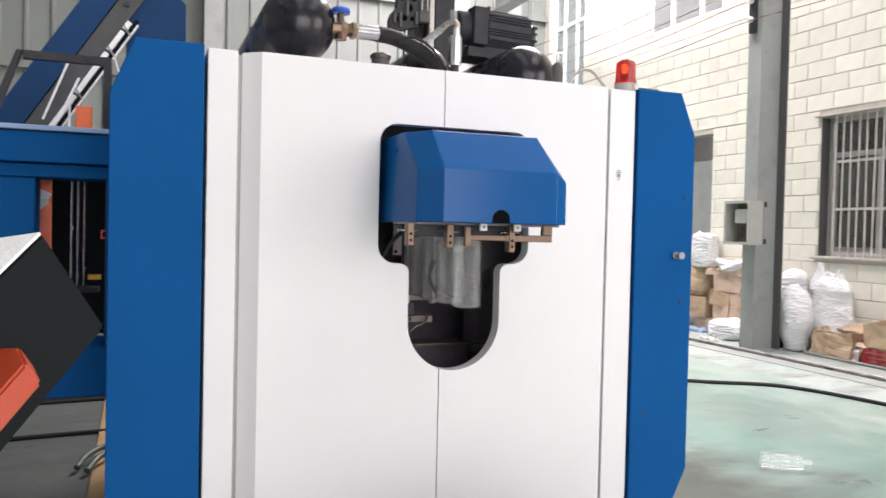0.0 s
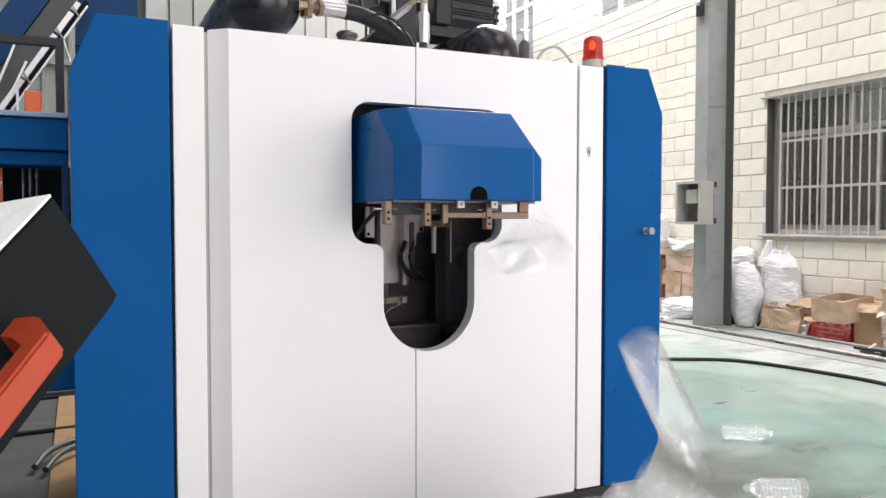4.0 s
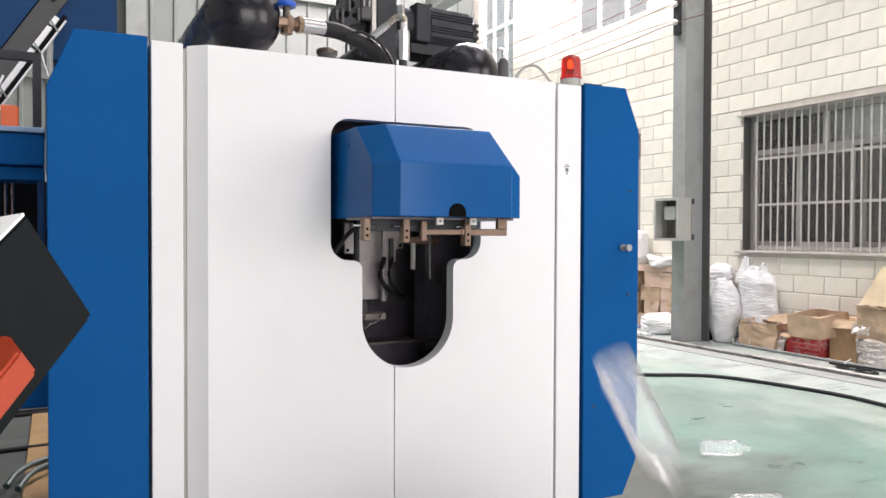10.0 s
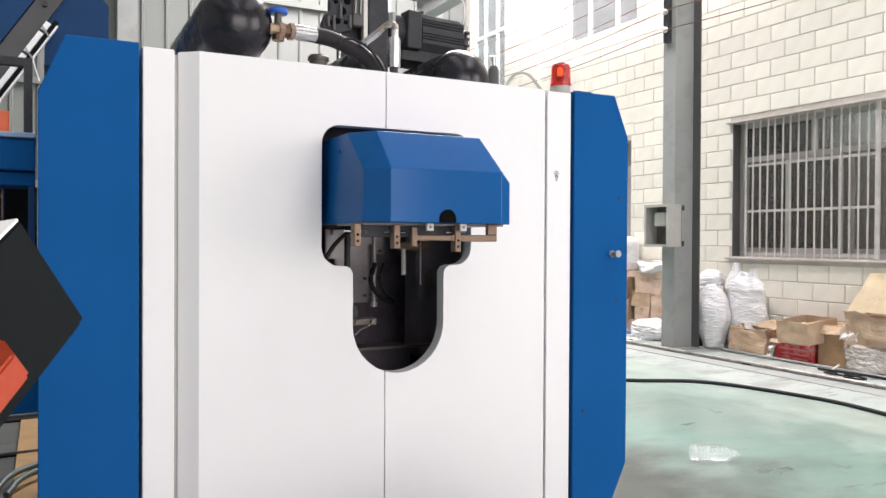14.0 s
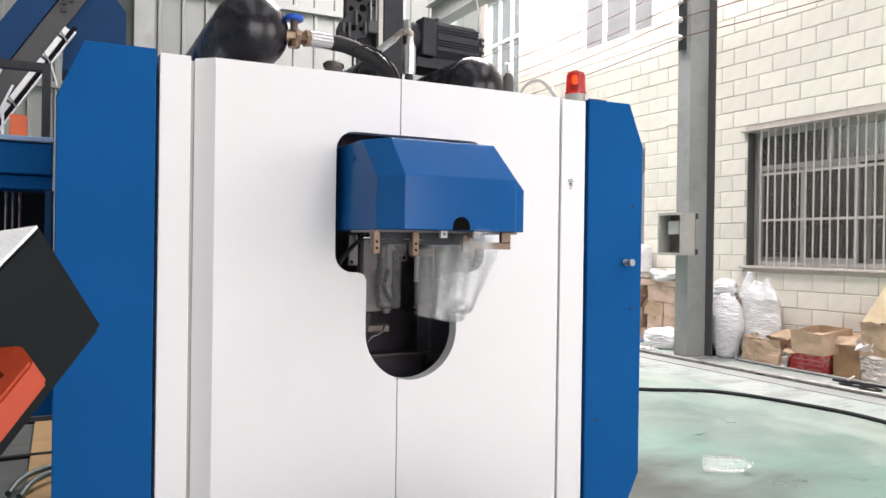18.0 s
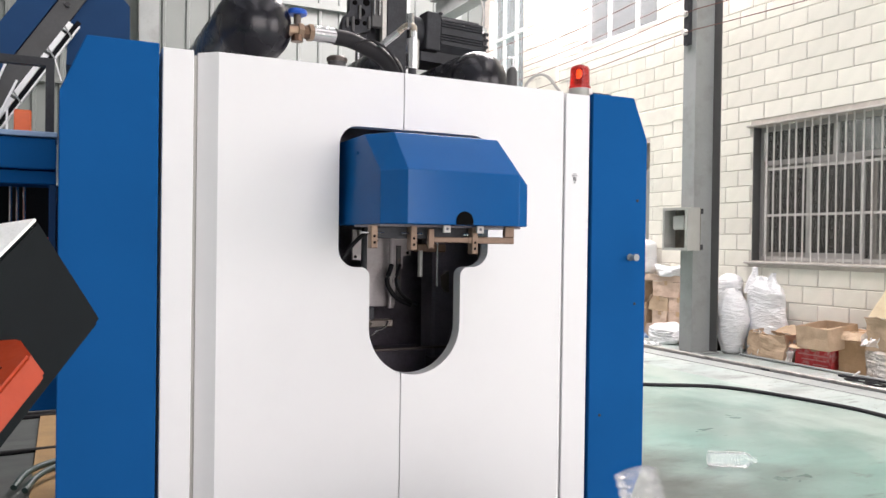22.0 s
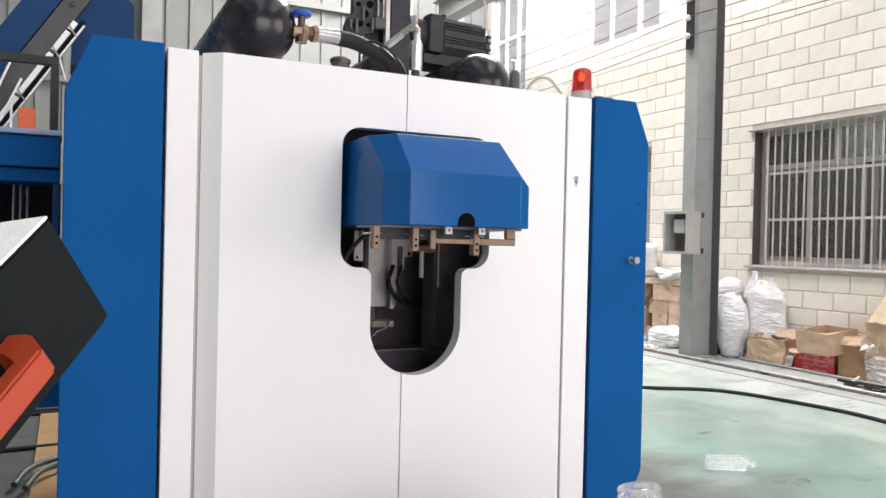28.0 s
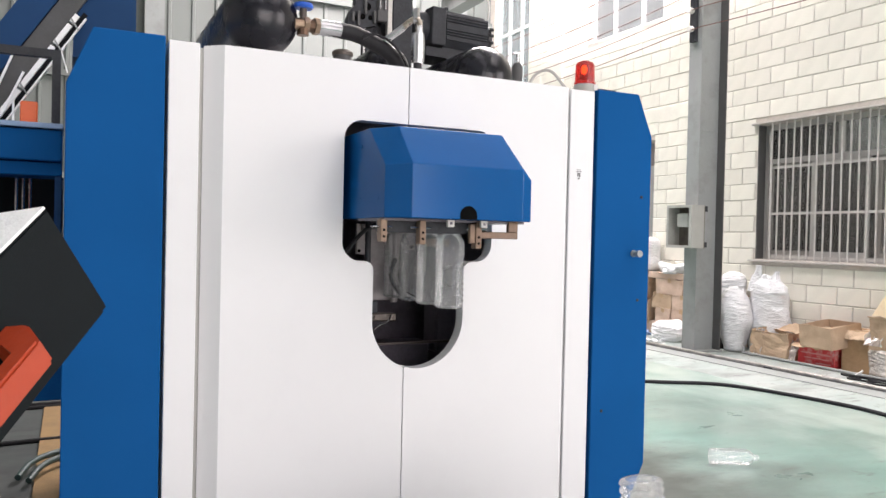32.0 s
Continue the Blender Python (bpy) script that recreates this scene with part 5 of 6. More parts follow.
def slanted(x0, z0, x1, z1, w0, w1, y0, y1):
    """A slab along a slope, from w0 to w1 above its line."""
    d = Vector((x1 - x0, 0, z1 - z0)).normalized()
    n = Vector((-d.z, 0, d.x))
    bm = B()
    hull(bm, [Vector((x, 0, z)) + n * w + Vector((0, y, 0)) for (x, z) in ((x0, z0), (x1, z1)) for w in (w0, w1) for y in (y0, y1)])
    return bm


CD = Vector((math.cos(radians(57.4)), 0, math.sin(radians(57.4))))
CN = Vector((-CD.z, 0, CD.x))
CO = Vector((-0.978, 0, 2.207))


def along(a, b):
    """Two points of the slope, a and b metres from the top of the bright rail."""
    p, q = CO + CD * a, CO + CD * b
    return p.x, p.z, q.x, q.z


part("side_plate", slanted(*along(-1.6, 1.1), 0.089, 0.207, CY, CY + 0.03), SHADED_BLUE, cv)
part("trough", slanted(*along(-1.6, 1.1), 0.001, 0.084, CY + 0.006, CY + 0.35), TROUGH, cv, "dark steel conveyor trough")
# black strip painting the shadow line between trough and blue plate
part("seam", slanted(*along(-1.6, 1.1), 0.0845, 0.0885, CY + 0.012, CY + 0.03), PITCH, cv)
for a, b in ((-0.60, -0.424), (-0.41, -0.184), (-0.17, -0.062), (-0.05, -0.008)):
    part("ladder_rail", slanted(*along(a, b), -0.023, -0.001, CY - 0.03, CY - 0.004), GLARE_RAIL, cv, "steel rail, painted white for its glare")
# black sheet added where the gap between the rails is in shade
part("ladder_web", slanted(*along(-0.75, 0.02), -0.043, -0.0235, CY - 0.016, CY - 0.004), MATT_BLACK, cv, "black sheet added for the dark gap between the rails")
part("ladder_rail", slanted(*along(-0.62, 0.0), -0.051, -0.044, CY - 0.035, CY - 0.008), GLARE_RAIL, cv, "narrow steel rail, painted white for its glare")
for a in (-0.41, -0.17, -0.05):
    bm = B()
    q = CO + CD * a + Vector((0, CY - 0.036, 0))
    bar(bm, q - CN * 0.001 + CD * 0.012, q - CN * 0.05 - CD * 0.012, 0.007, 0.004, (0, 1, 0))
    part("rung", bm, GREY_STEEL, cv, "grey cross strip")
bm = B()
q = CO + CD * -0.182 + Vector((0, CY - 0.04, 0)) - CN * 0.05
bar(bm, q, q + Vector((0.026, 0, -0.094)), 0.006, 0.006, (0, 1, 0))
part("strut", bm, GLARE_RAIL, cv, "thin steel strut, painted white for its glare")
for a, b in (((-1.258, 1.715), (-1.175, 1.909)), ((-1.315, 1.72), (-1.212, 1.99)), ((-1.211, 1.65), (-1.211, 1.80))):
    bm = B()
    bar(bm, (a[0], CY - 0.10, a[1]), (b[0], CY - 0.10, b[1]), 0.009, 0.009, (0, 1, 0))
    part("strut", bm, GLARE_RAIL, cv, "thin steel strut, painted white for its glare")
for k in range(4):
    q = CO + CD * (0.055 + 0.028 * k) + CN * (0.045 + 0.018 * (k % 2)) + Vector((0, CY - 0.012, 0))
    bm = B()
    tube(bm, [q, q + Vector((0, 0.02, 0))], 0.011, 10)
    part("roller", bm, BLACK, cv)
bm = B()
prism(bm, [(-0.99, 2.02), (-0.726, 2.02), (-0.728, 2.314), (-0.757, 2.347), (-0.80, 2.42), (-0.86, 2.42), (-0.985, 2.19)], "y", CY + 0.03, CY + 0.3)
part("head_box", bm, SHADED_BLUE, cv, "blue chamfered head box")
for x, high in ((-1.72, 1.03), (-0.9, 2.31)):
    bm = B()
    box(bm, x - 0.03, x + 0.03, CY + 0.2, CY + 0.26, 0, high)
    part("leg", bm, BLUE, cv)
bm = B()
box(bm, -1.185, -1.12, 1.38, 1.42, 1.645, 1.785, 0.004)
solo("orange_motor_cover", bm, BRIGHT_ORANGE, "orange metal cover beside the conveyor", "cover")
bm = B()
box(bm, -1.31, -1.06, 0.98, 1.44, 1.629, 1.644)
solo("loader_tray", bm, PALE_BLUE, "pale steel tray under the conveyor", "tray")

# boards, cables on the floor beside the machine
bm = B()
box(bm, -1.130, -0.85, 0.95, 3.7, 0.0, 0.018, 0.002)
solo("plywood_board", bm, PLYWOOD, "raw plywood board lying on the floor", "board")
for k, pts in enumerate(([(-1.20, 1.93, 0.04), (-1.15, 2.06, 0.07), (-1.05, 2.22, 0.07), (-0.85, 2.40, 0.06)],
                         [(-1.15, 1.86, 0.04), (-1.10, 1.98, 0.07), (-1.02, 2.12, 0.07), (-0.85, 2.28, 0.05)])):
    bm = B()
    tube(bm, curve(pts), 0.016, 10)
    solo("water_hose", bm, GREEN_HOSE, "grey-green water hose on the board", "hose", "water hoses", smooth=True)
for y in (3.7, 3.8, 2.75):
    bm = B()
    tube(bm, curve([(-3.5, y - 0.3, 0.015), (-2.0, y - 0.1, 0.015), (-1.1, y, 0.015), (0.5, y + 0.1, 0.015)]), 0.015, 8)
    solo("floor_cable", bm, RUBBER, "black cable lying on the floor", "cable", "floor cables", smooth=True)

# ---- control panel close to the camera ----
hm = thing("control_panel", (-1.45, -1.35, 0), "tilted charcoal control panel with silver face and orange handle", "control panel")
PT, PR = Vector((-1.010, -1.577, 1.268)), Vector((-0.957, -1.544, 1.176))
PU = Vector((-0.522, -0.561, -0.642)).normalized()
PD = Vector((-0.659, 0.743, -0.113)).normalized()
LEN, DEEP = 0.36, 0.32
bm = hull(B(), [p + PU * u + PD * d for p in (PT, PR) for u in (0, LEN) for d in (0, DEEP)])
bmesh.ops.bevel(bm, geom=list(bm.edges), offset=0.002, segments=2, affect="EDGES")
shell = part("case", bm, CHARCOAL, hm)
PN = (PT - PR).normalized()
bm = hull(B(), [PT + PN * h + PU * u + PD * d for h in (0.0005, 0.003) for u in (0.001, LEN - 0.006) for d in (0.001, DEEP - 0.006)])
part("front_face", bm, HAMMER, hm, "silver hammer-finish face")
RC = Vector((-1.0128, -1.6625, 1.1334))
outline = [(-0.034, 0.064), (-0.034, 0.024), (-0.014, -0.007), (0.246, -0.007), (0.274, 0.018), (0.274, 0.060), (0.250, 0.060), (0.250, 0.028), (0.232, 0.009), (-0.002, 0.009), (-0.012, 0.030), (-0.012, 0.064)]
bm = B()
lower, upper = [[bm.verts.new(RC + PU * u + PD * d + PN * h) for u, d in outline] for h in (0.0, 0.024)]
bm.faces.new(lower)
bm.faces.new(list(reversed(upper)))
for i in range(len(outline)):
    k = (i + 1) % len(outline)
    bm.faces.new((lower[i], upper[i], upper[k], lower[k]))
bmesh.ops.bevel(bm, geom=list(bm.edges), offset=0.0025, segments=2, affect="EDGES")
part("handle", bm, ORANGE, hm, "orange-red grab handle")
cc = PT + PU * 0.25 + PD * DEEP - PN * 0.05
bm = B()
tube(bm, curve([cc, cc + PD * 0.08, (-1.46, -1.30, 1.15), (-1.48, -1.28, 0.9), (-1.48, -1.28, 0.02)]), 0.03, 12)
part("post", bm, CHARCOAL, hm)
bm = B()
lathe(bm, [(0, 0), (0.18, 0), (0.18, 0.012), (0.05, 0.03), (0, 0.03)], (-1.48, -1.28, 0))
part("foot", bm, CHARCOAL, hm)

# ---- goods along the block wall ----
def carton(x, y, z, w, d, h, turn, label, flaps=(), material=None, squash=0.0, closed=False, group="cartons along the wall", tilt=0.0):
    """Cardboard box, w along x, d along y; flaps: (axis, side, degrees below the level, length)."""
    c = thing("carton", (x, y, z), label, "carton", group)
    m = Matrix.Translation((x, y, z)) @ Matrix.Rotation(radians(turn), 4, "Z") @ Matrix.Translation((-w / 2, 0, 0)) @ Matrix.Rotation(radians(-tilt), 4, "Y") @ Matrix.Translation((w / 2, 0, 0))
    material = material or CARTON
    bm = B()
    t = 0.006
    box(bm, -w / 2, w / 2, -d / 2, d / 2, 0, h)
    if not closed:
        bmesh.ops.delete(bm, geom=[f for f in bm.faces if f.calc_center_median().z > h * 0.99], context="FACES_ONLY")
    bmesh.ops.subdivide_edges(bm, edges=list(bm.edges), cuts=9, use_grid_fill=True)

    def shift(p):
        n = noise.noise_vector(Vector((p.x * 4 + x * 9, p.y * 4 + y * 9, p.z * 4 + z)))
        n2 = noise.noise_vector(Vector((p.x * 14 + x * 3, p.y * 14 + y * 5, p.z * 14 + z)))
        return (n * (0.010 + squash) + n2 * (0.004 + squash * 0.3)) * min(p.z / 0.08, 1)

    for v in bm.verts:
        v.co += shift(v.co)
    if not closed:
        bmesh.ops.solidify(bm, geom=list(bm.faces), thickness=t)
    body = part("body", local(bm, m), material, c)
    if closed and h > 0.12:
        bm = B()
        box(bm, -w / 2 - 0.004, w / 2 + 0.004, -0.028, 0.028, h * 0.72, h + 0.003)
        bmesh.ops.subdivide_edges(bm, edges=[e for e in bm.edges if e.calc_length() > 0.06], cuts=4, use_grid_fill=True)
        for v in bm.verts:
            v.co += shift(v.co)
        part("tape", local(bm, m), TAPE, c, "strip of brown packing tape")
    for ax, s, drop, long in flaps:
        bm = B()
        half = (d if ax == "x" else w) / 2
        box(bm, 0, long, -half + 0.012, half - 0.012, 0, 0.005)
        bmesh.ops.subdivide_edges(bm, edges=[e for e in bm.edges if e.calc_length() > 0.03], cuts=6, use_grid_fill=True)
        for v in bm.verts:
            f = v.co.x / long
            v.co.z += f * (0.05 * noise.noise(v.co * 7 + Vector((x, y, s))) + 0.012 * noise.noise(v.co * 22))
            v.co.x *= 1 - 0.12 * abs(noise.noise(Vector((v.co.y * 9, x, y))))
        local(bm, Matrix.Rotation(radians(drop), 4, "Y"))
        if ax == "x":
            mm = Matrix.Translation((s * (w / 2 - 0.002), 0, h - 0.002)) @ Matrix.Rotation(0 if s > 0 else math.pi, 4, "Z")
        else:
            mm = Matrix.Translation((0, s * (d / 2 - 0.002), h - 0.002)) @ Matrix.Rotation(math.pi / 2 * s, 4, "Z")
        part("flap", local(bm, m @ mm), CARTON_IN, c)
    return c


def sack(x, y, z, r, h, label, lean=(0, 0), ears=((0.6, 0.16), (-0.6, 0.12)), squash=1.0, material=None, group="sacks along the wall", wide=1.0, outline=None):
    """Filled woven sack with a gathered mouth; ears: (place across the mouth, height) of its pulled corners."""
    s = thing("sack", (x, y, z), label, "sack", group)
    prof = [(0, 0), (r * 0.70, 0.0), (r * 0.92, h * 0.04), (r * 1.02, h * 0.2), (r, h * 0.4), (r * 1.01, h * 0.6), (r * 0.98, h * 0.78), (r * 0.90, h * 0.90), (r * 0.66, h * 0.965), (r * 0.3, h * 0.985), (0, h * 0.985)]
    if outline:
        prof = [(0, 0)] + [(r * k, h * f) for k, f in outline] + [(0, h)]
    fine = []
    for (r0, h0), (r1, h1) in zip(prof, prof[1:]):
        for k in range(10):
            fine.append((r0 + (r1 - r0) * k / 10, h0 + (h1 - h0) * k / 10))
    fine.append(prof[-1])
    bm = lathe(B(), fine, seg=72)
    low = 2.6 if h < 0.25 else 1.0
    for v in bm.verts:
        q = v.co.copy()
        f = q.z / h
        n1 = noise.noise(Vector((q.x * 5 + x * 3, q.y * 5 + y * 5, q.z * 6)))
        n2 = abs(noise.noise(Vector((q.x * 5 + x, q.y * 5 + 3, q.z * 24 + y + 3 * n1))))
        n3 = abs(noise.noise(Vector((q.x * 9, q.y * 9 + y, q.z * 52 + x + 2 * n1))))
        n4 = abs(noise.noise(Vector((q.x * 30, q.y * 30 + y, q.z * 60 + x))))
        k = 1.04 + low * (0.12 * n1 - 0.10 * n2) - 0.05 * n3 - 0.02 * n4
        up = (0.05 + 0.35 * (low - 1)) * h * n1 * f + (0.10 * h * (n2 - 0.15) * max(f - 0.85, 0) / 0.15)
        v.co = Vector((q.x * k * squash + lean[0] * f * f, q.y * k * (1 + (wide - 1) * f) + lean[1] * f * f, max(q.z + up, 0)))
    bmesh.ops.translate(bm, verts=bm.verts, vec=(x, y, z))
    part("bag", bm, material or SACK, s, "", True)
    for e, (side, tall) in enumerate(ears):
        root = Vector((x + lean[0] * 0.8 - r * 0.15, y + side * r * wide * 0.80 + lean[1] * 0.85, z + h * 0.80))
        tip = root + Vector((0.02, side * r * 0.12, h * 0.16 + tall))
        L = tip - root
        bm = B()
        seg, rows = 16, []
        for i in range(15):
            f = i / 14
            c = root + L * f + Vector((0, 0.02 * math.sin(f * 5 + e * 2), 0))
            w = r * (0.36 * (1 - f) ** 1.4 + 0.13) * min(1, (h * 0.16 + tall) / 0.16)
            ring = []
            for q in range(seg):
                a = 2 * math.pi * q / seg
                p = c + Vector((0.55 * w * math.cos(a), w * math.sin(a), 0))
                pleat = 1 + 0.22 * math.sin(5 * a + e) * f
                p = c + (p - c) * pleat + noise.noise_vector(p * 20 + Vector((e, x, y))) * 0.014 * (0.4 + f)
                ring.append(bm.verts.new(p))
            rows.append(ring)
        for a, b in zip(rows, rows[1:]):
            for q in range(seg):
                bm.faces.new((a[q], a[(q + 1) % seg], b[(q + 1) % seg], b[q]))
        bm.faces.new(list(reversed(rows[-1])))
        part("ear", bm, material or SACK, s, "", True)
    return s


def film_sheet(x, y, z, w, h, label):
    """Crumpled clear film leaning on a carton, w along y."""
    bm = B()
    n = 18
    grid = [[bm.verts.new((0, 0, 0)) for i in range(n)] for k in range(n)]
    for i in range(n):
        for k in range(n):
            u, v = i / (n - 1), k / (n - 1)
            q = Vector((u * 5 + x, v * 5 + y, 1.7))
            d = noise.noise_vector(q * 0.7) * 0.04 + noise.noise_vector(q * 2) * 0.008
            taper = 1 - 0.35 * v
            grid[k][i].co = Vector((x + 0.10 * v + d.x, y + (u - 0.5) * w * taper + d.y, max(z + v * h + d.z * v, z + 0.002)))
    for i in range(n - 1):
        for k in range(n - 1):
            bm.faces.new((grid[k][i], grid[k][i + 1], grid[k + 1][i + 1], grid[k + 1][i]))
    bmesh.ops.solidify(bm, geom=list(bm.faces), thickness=0.002)
    return solo("packing_film", bm, CLEAR_FILM, label, "film", "packing film", smooth=True)


# beside the window
sack(6.09, 4.455, 0, 0.195, 0.74, "slim white woven sack leaning on the concrete strip", (0.02, 0.03), ((-0.30, -0.02), (0.35, -0.03)), wide=1.0,
     outline=((0.50, 0.0), (0.66, 0.03), (0.76, 0.18), (0.92, 0.45), (1.0, 0.62), (0.93, 0.76), (0.74, 0.88), (0.50, 0.96), (0.25, 0.99)))
sack(6.36, 4.19, 0, 0.275, 0.88, "tall full white woven sack with pulled corners", (0.0, 0.03), ((0.66, 0.16), (0.08, 0.05), (-0.62, 0.10)), 0.46, wide=0.92,
     outline=((0.85, 0.0), (1.06, 0.05), (1.10, 0.2), (1.02, 0.45), (0.98, 0.65), (1.0, 0.78), (0.92, 0.88), (0.62, 0.95), (0.3, 0.98)))
carton(6.13, 3.88, 0, 0.26, 0.50, 0.29, -3, "crushed open brown carton with packing film", (("x", -1, 172, 0.12), ("y", -1, -12, 0.13), ("x", 1, -35, 0.14), ("y", 1, 150, 0.10)), squash=0.035)
film_sheet(5.985, 4.07, 0, 0.20, 0.31, "crumpled clear film hanging on the crushed carton")
red = carton(6.26, 3.32, 0, 0.38, 0.46, 0.212, -2, "red and white printed carton under a brown one", (("x", -1, 8, 0.12),), RED_CARTON, closed=True, squash=0.008)
for y0, y1, z0, z1 in ((3.13, 3.50, 0.118, 0.131), (3.16, 3.46, 0.070, 0.082), (3.12, 3.32, 0.022, 0.034)):
    bm = B()
    box(bm, 6.0635, 6.0665, y0, y1, z0, z1)
    bmesh.ops.subdivide_edges(bm, edges=[e for e in bm.edges if e.calc_length() > 0.1], cuts=9, use_grid_fill=True)
    for v in bm.verts:
        v.co.z += 0.005 * noise.noise(v.co * 16)
    part("printed_stripe", bm, PINK_PRINT, red, "ragged pale printed stripe")
film_sheet(5.99, 3.60, 0, 0.17, 0.24, "crumpled clear film between two cartons")
carton(6.12, 3.185, 0.205, 0.40, 0.42, 0.225, -7, "open brown carton with one flap folded inwards", (("y", -1, -196, 0.17),), squash=0.002, tilt=7)
carton(6.23, 2.895, 0, 0.28, 0.29, 0.415, 3, "tall brown carton with one hanging flap", (("x", -1, 62, 0.10), ("y", 1, 68, 0.13)), TAN_CARTON, squash=0.010, closed=True)
sack(6.22, 2.52, 0, 0.25, 0.28, "crumpled clear film bag of brown paper", (0, 0), (), 0.9, FILM, wide=1.05,
     outline=((0.90, 0.0), (1.04, 0.06), (1.08, 0.3), (1.05, 0.6), (1.0, 0.85), (0.8, 0.97)))
carton(6.22, 2.475, 0.262, 0.40, 0.46, 0.30, 4, "torn brown carton with loose flaps on the film bag", (("x", -1, -8, 0.05), ("y", -1, -25, 0.12)), squash=0.03)
film_sheet(5.985, 2.63, 0.30, 0.20, 0.26, "crumpled clear film hanging from the torn carton")
bm = B()
lid = [[bm.verts.new((6.24 + 0.20 * v + 0.012 * noise.noise(Vector((u * 4, v * 3, 0.4))), 2.83 - 0.11 * v - u * (0.72 - 0.1 * v) + 0.012 * noise.noise(Vector((u * 9, v * 9, 2))),
                     0.565 + 0.385 * v + 0.012 * noise.noise(Vector((u * 8, v * 2, 7))))) for u in [i / 14 for i in range(15)]] for v in [i / 8 for i in range(9)]]
for p, q in zip(lid, lid[1:]):
    for i in range(14):
        bm.faces.new((p[i], p[i + 1], q[i + 1], q[i]))
bmesh.ops.solidify(bm, geom=list(bm.faces), thickness=0.008)
solo("cardboard_sheet", bm, PALE_BOARD, "pale cream cardboard sheet leaning on the wall above a carton", "cardboard sheet", smooth=True)
# between the column and the door
STACK = "stacked cartons by the door"
for (yy, zz, w, h, turn, mt) in ((5.70, 0.0, 0.40, 0.185, 2, CARTON), (6.12, 0.0, 0.36, 0.185, -3, PALE_CARTON), (5.82, 0.187, 0.30, 0.185, -2, PALE_CARTON), (5.48, 0.187, 0.33, 0.19, 3, PALE_CARTON),
                                 (5.86, 0.375, 0.36, 0.185, 2, CARTON), (5.46, 0.38, 0.38, 0.18, -2, PALE_CARTON), (5.72, 0.565, 0.48, 0.20, 1, PALE_CARTON), (5.25, 0.0, 0.10, 0.185, 0, CARTON)):
    carton(6.33, yy, zz, 0.26, w, h, turn, "pale brown closed carton in a stack", (), mt, closed=True, squash=0.012, group=STACK)
carton(6.33, 5.80, 0.772, 0.26, 0.66, 0.07, 2, "flattened pale carton on the stack", (), PALE_CARTON, closed=True, squash=0.03, group=STACK)
sack(6.30, 5.72, 0.835, 0.19, 0.13, "crumpled white sack lying on the carton stack", (0, 0), ((0.3, 0.01),), 0.8, wide=1.5)
carton(6.30, 6.30, 0.19, 0.30, 0.44, 0.27, 4, "open brown carton with a raised flap", (("y", -1, -50, 0.18), ("x", 1, -80, 0.12)), squash=0.01, group=STACK)
sack(6.33, 6.38, 0.46, 0.18, 0.40, "brown paper sack lying on the open carton", (0, 0), (), 0.9, CARTON_IN, wide=1.2)
sack(6.30, 6.28, 0.86, 0.19, 0.46, "bulging white woven sack on top of the stack", (0.0, 0.0), ((0.7, 0.05),), 0.9)
sack(5.95, 5.44, 0, 0.20, 0.20, "low white sack lying on the concrete", (0, 0), ((-0.6, -0.02),), 0.8, wide=1.25)
bm = B()
for yy, w in ((5.30, 0.16), (5.46, 0.20)):
    box(bm, 5.66, 5.72, yy - w / 2, yy + w / 2, -0.004, 0.022)
bmesh.ops.subdivide_edges(bm, edges=list(bm.edges), cuts=5, use_grid_fill=True)
for v in bm.verts:
    v.co += noise.noise_vector(v.co * 15) * 0.03
    v.co.z = max(v.co.z, -0.003)
solo("crumpled_rag", bm, SACK, "small crumpled white plastic scraps on the concrete", "rag", smooth=True)
bm = B()
box(bm, 6.02, 6.26, 5.95, 6.35, -0.004, 0.03)
bmesh.ops.subdivide_edges(bm, edges=list(bm.edges), cuts=7, use_grid_fill=True)
for v in bm.verts:
    v.co += noise.noise_vector(v.co * 9) * 0.05
    v.co.z = max(v.co.z, -0.003)
solo("folded_tarp", bm, PALE_BLUE, "crumpled pale blue tarpaulin on the concrete", "tarpaulin", smooth=True)
carton(6.36, 4.82, 0, 0.24, 0.40, 0.62, 0, "tall pale carton behind the column", (), PALE_CARTON, closed=True, squash=0.015)
sack(6.33, 4.76, 0.62, 0.19, 0.30, "tied white woven sack on a tall carton", (0.0, -0.05), (), 0.8, wide=1.0,
     outline=((0.85, 0.0), (1.0, 0.1), (1.02, 0.25), (0.94, 0.33), (0.99, 0.42), (0.92, 0.65), (0.70, 0.85), (0.35, 0.97)))
bm = B()
box(bm, 6.02, 6.22, 4.64, 4.80, -0.004, 0.30, 0.01)
solo("black_crate", bm, BLACK, "small black plastic crate behind the column", "crate")
# litter
bm = B()
tube(bm, curve([(5.81, 2.82, 0.012), (5.80, 2.73, 0.014), (5.84, 2.56, 0.012), (5.86, 2.30, 0.014), (5.84, 1.95, 0.012), (5.80, 1.5, 0.012)]), 0.013, 8)
solo("black_cable", bm, RUBBER, "black rubber cable lying along the concrete strip", "cable", smooth=True)
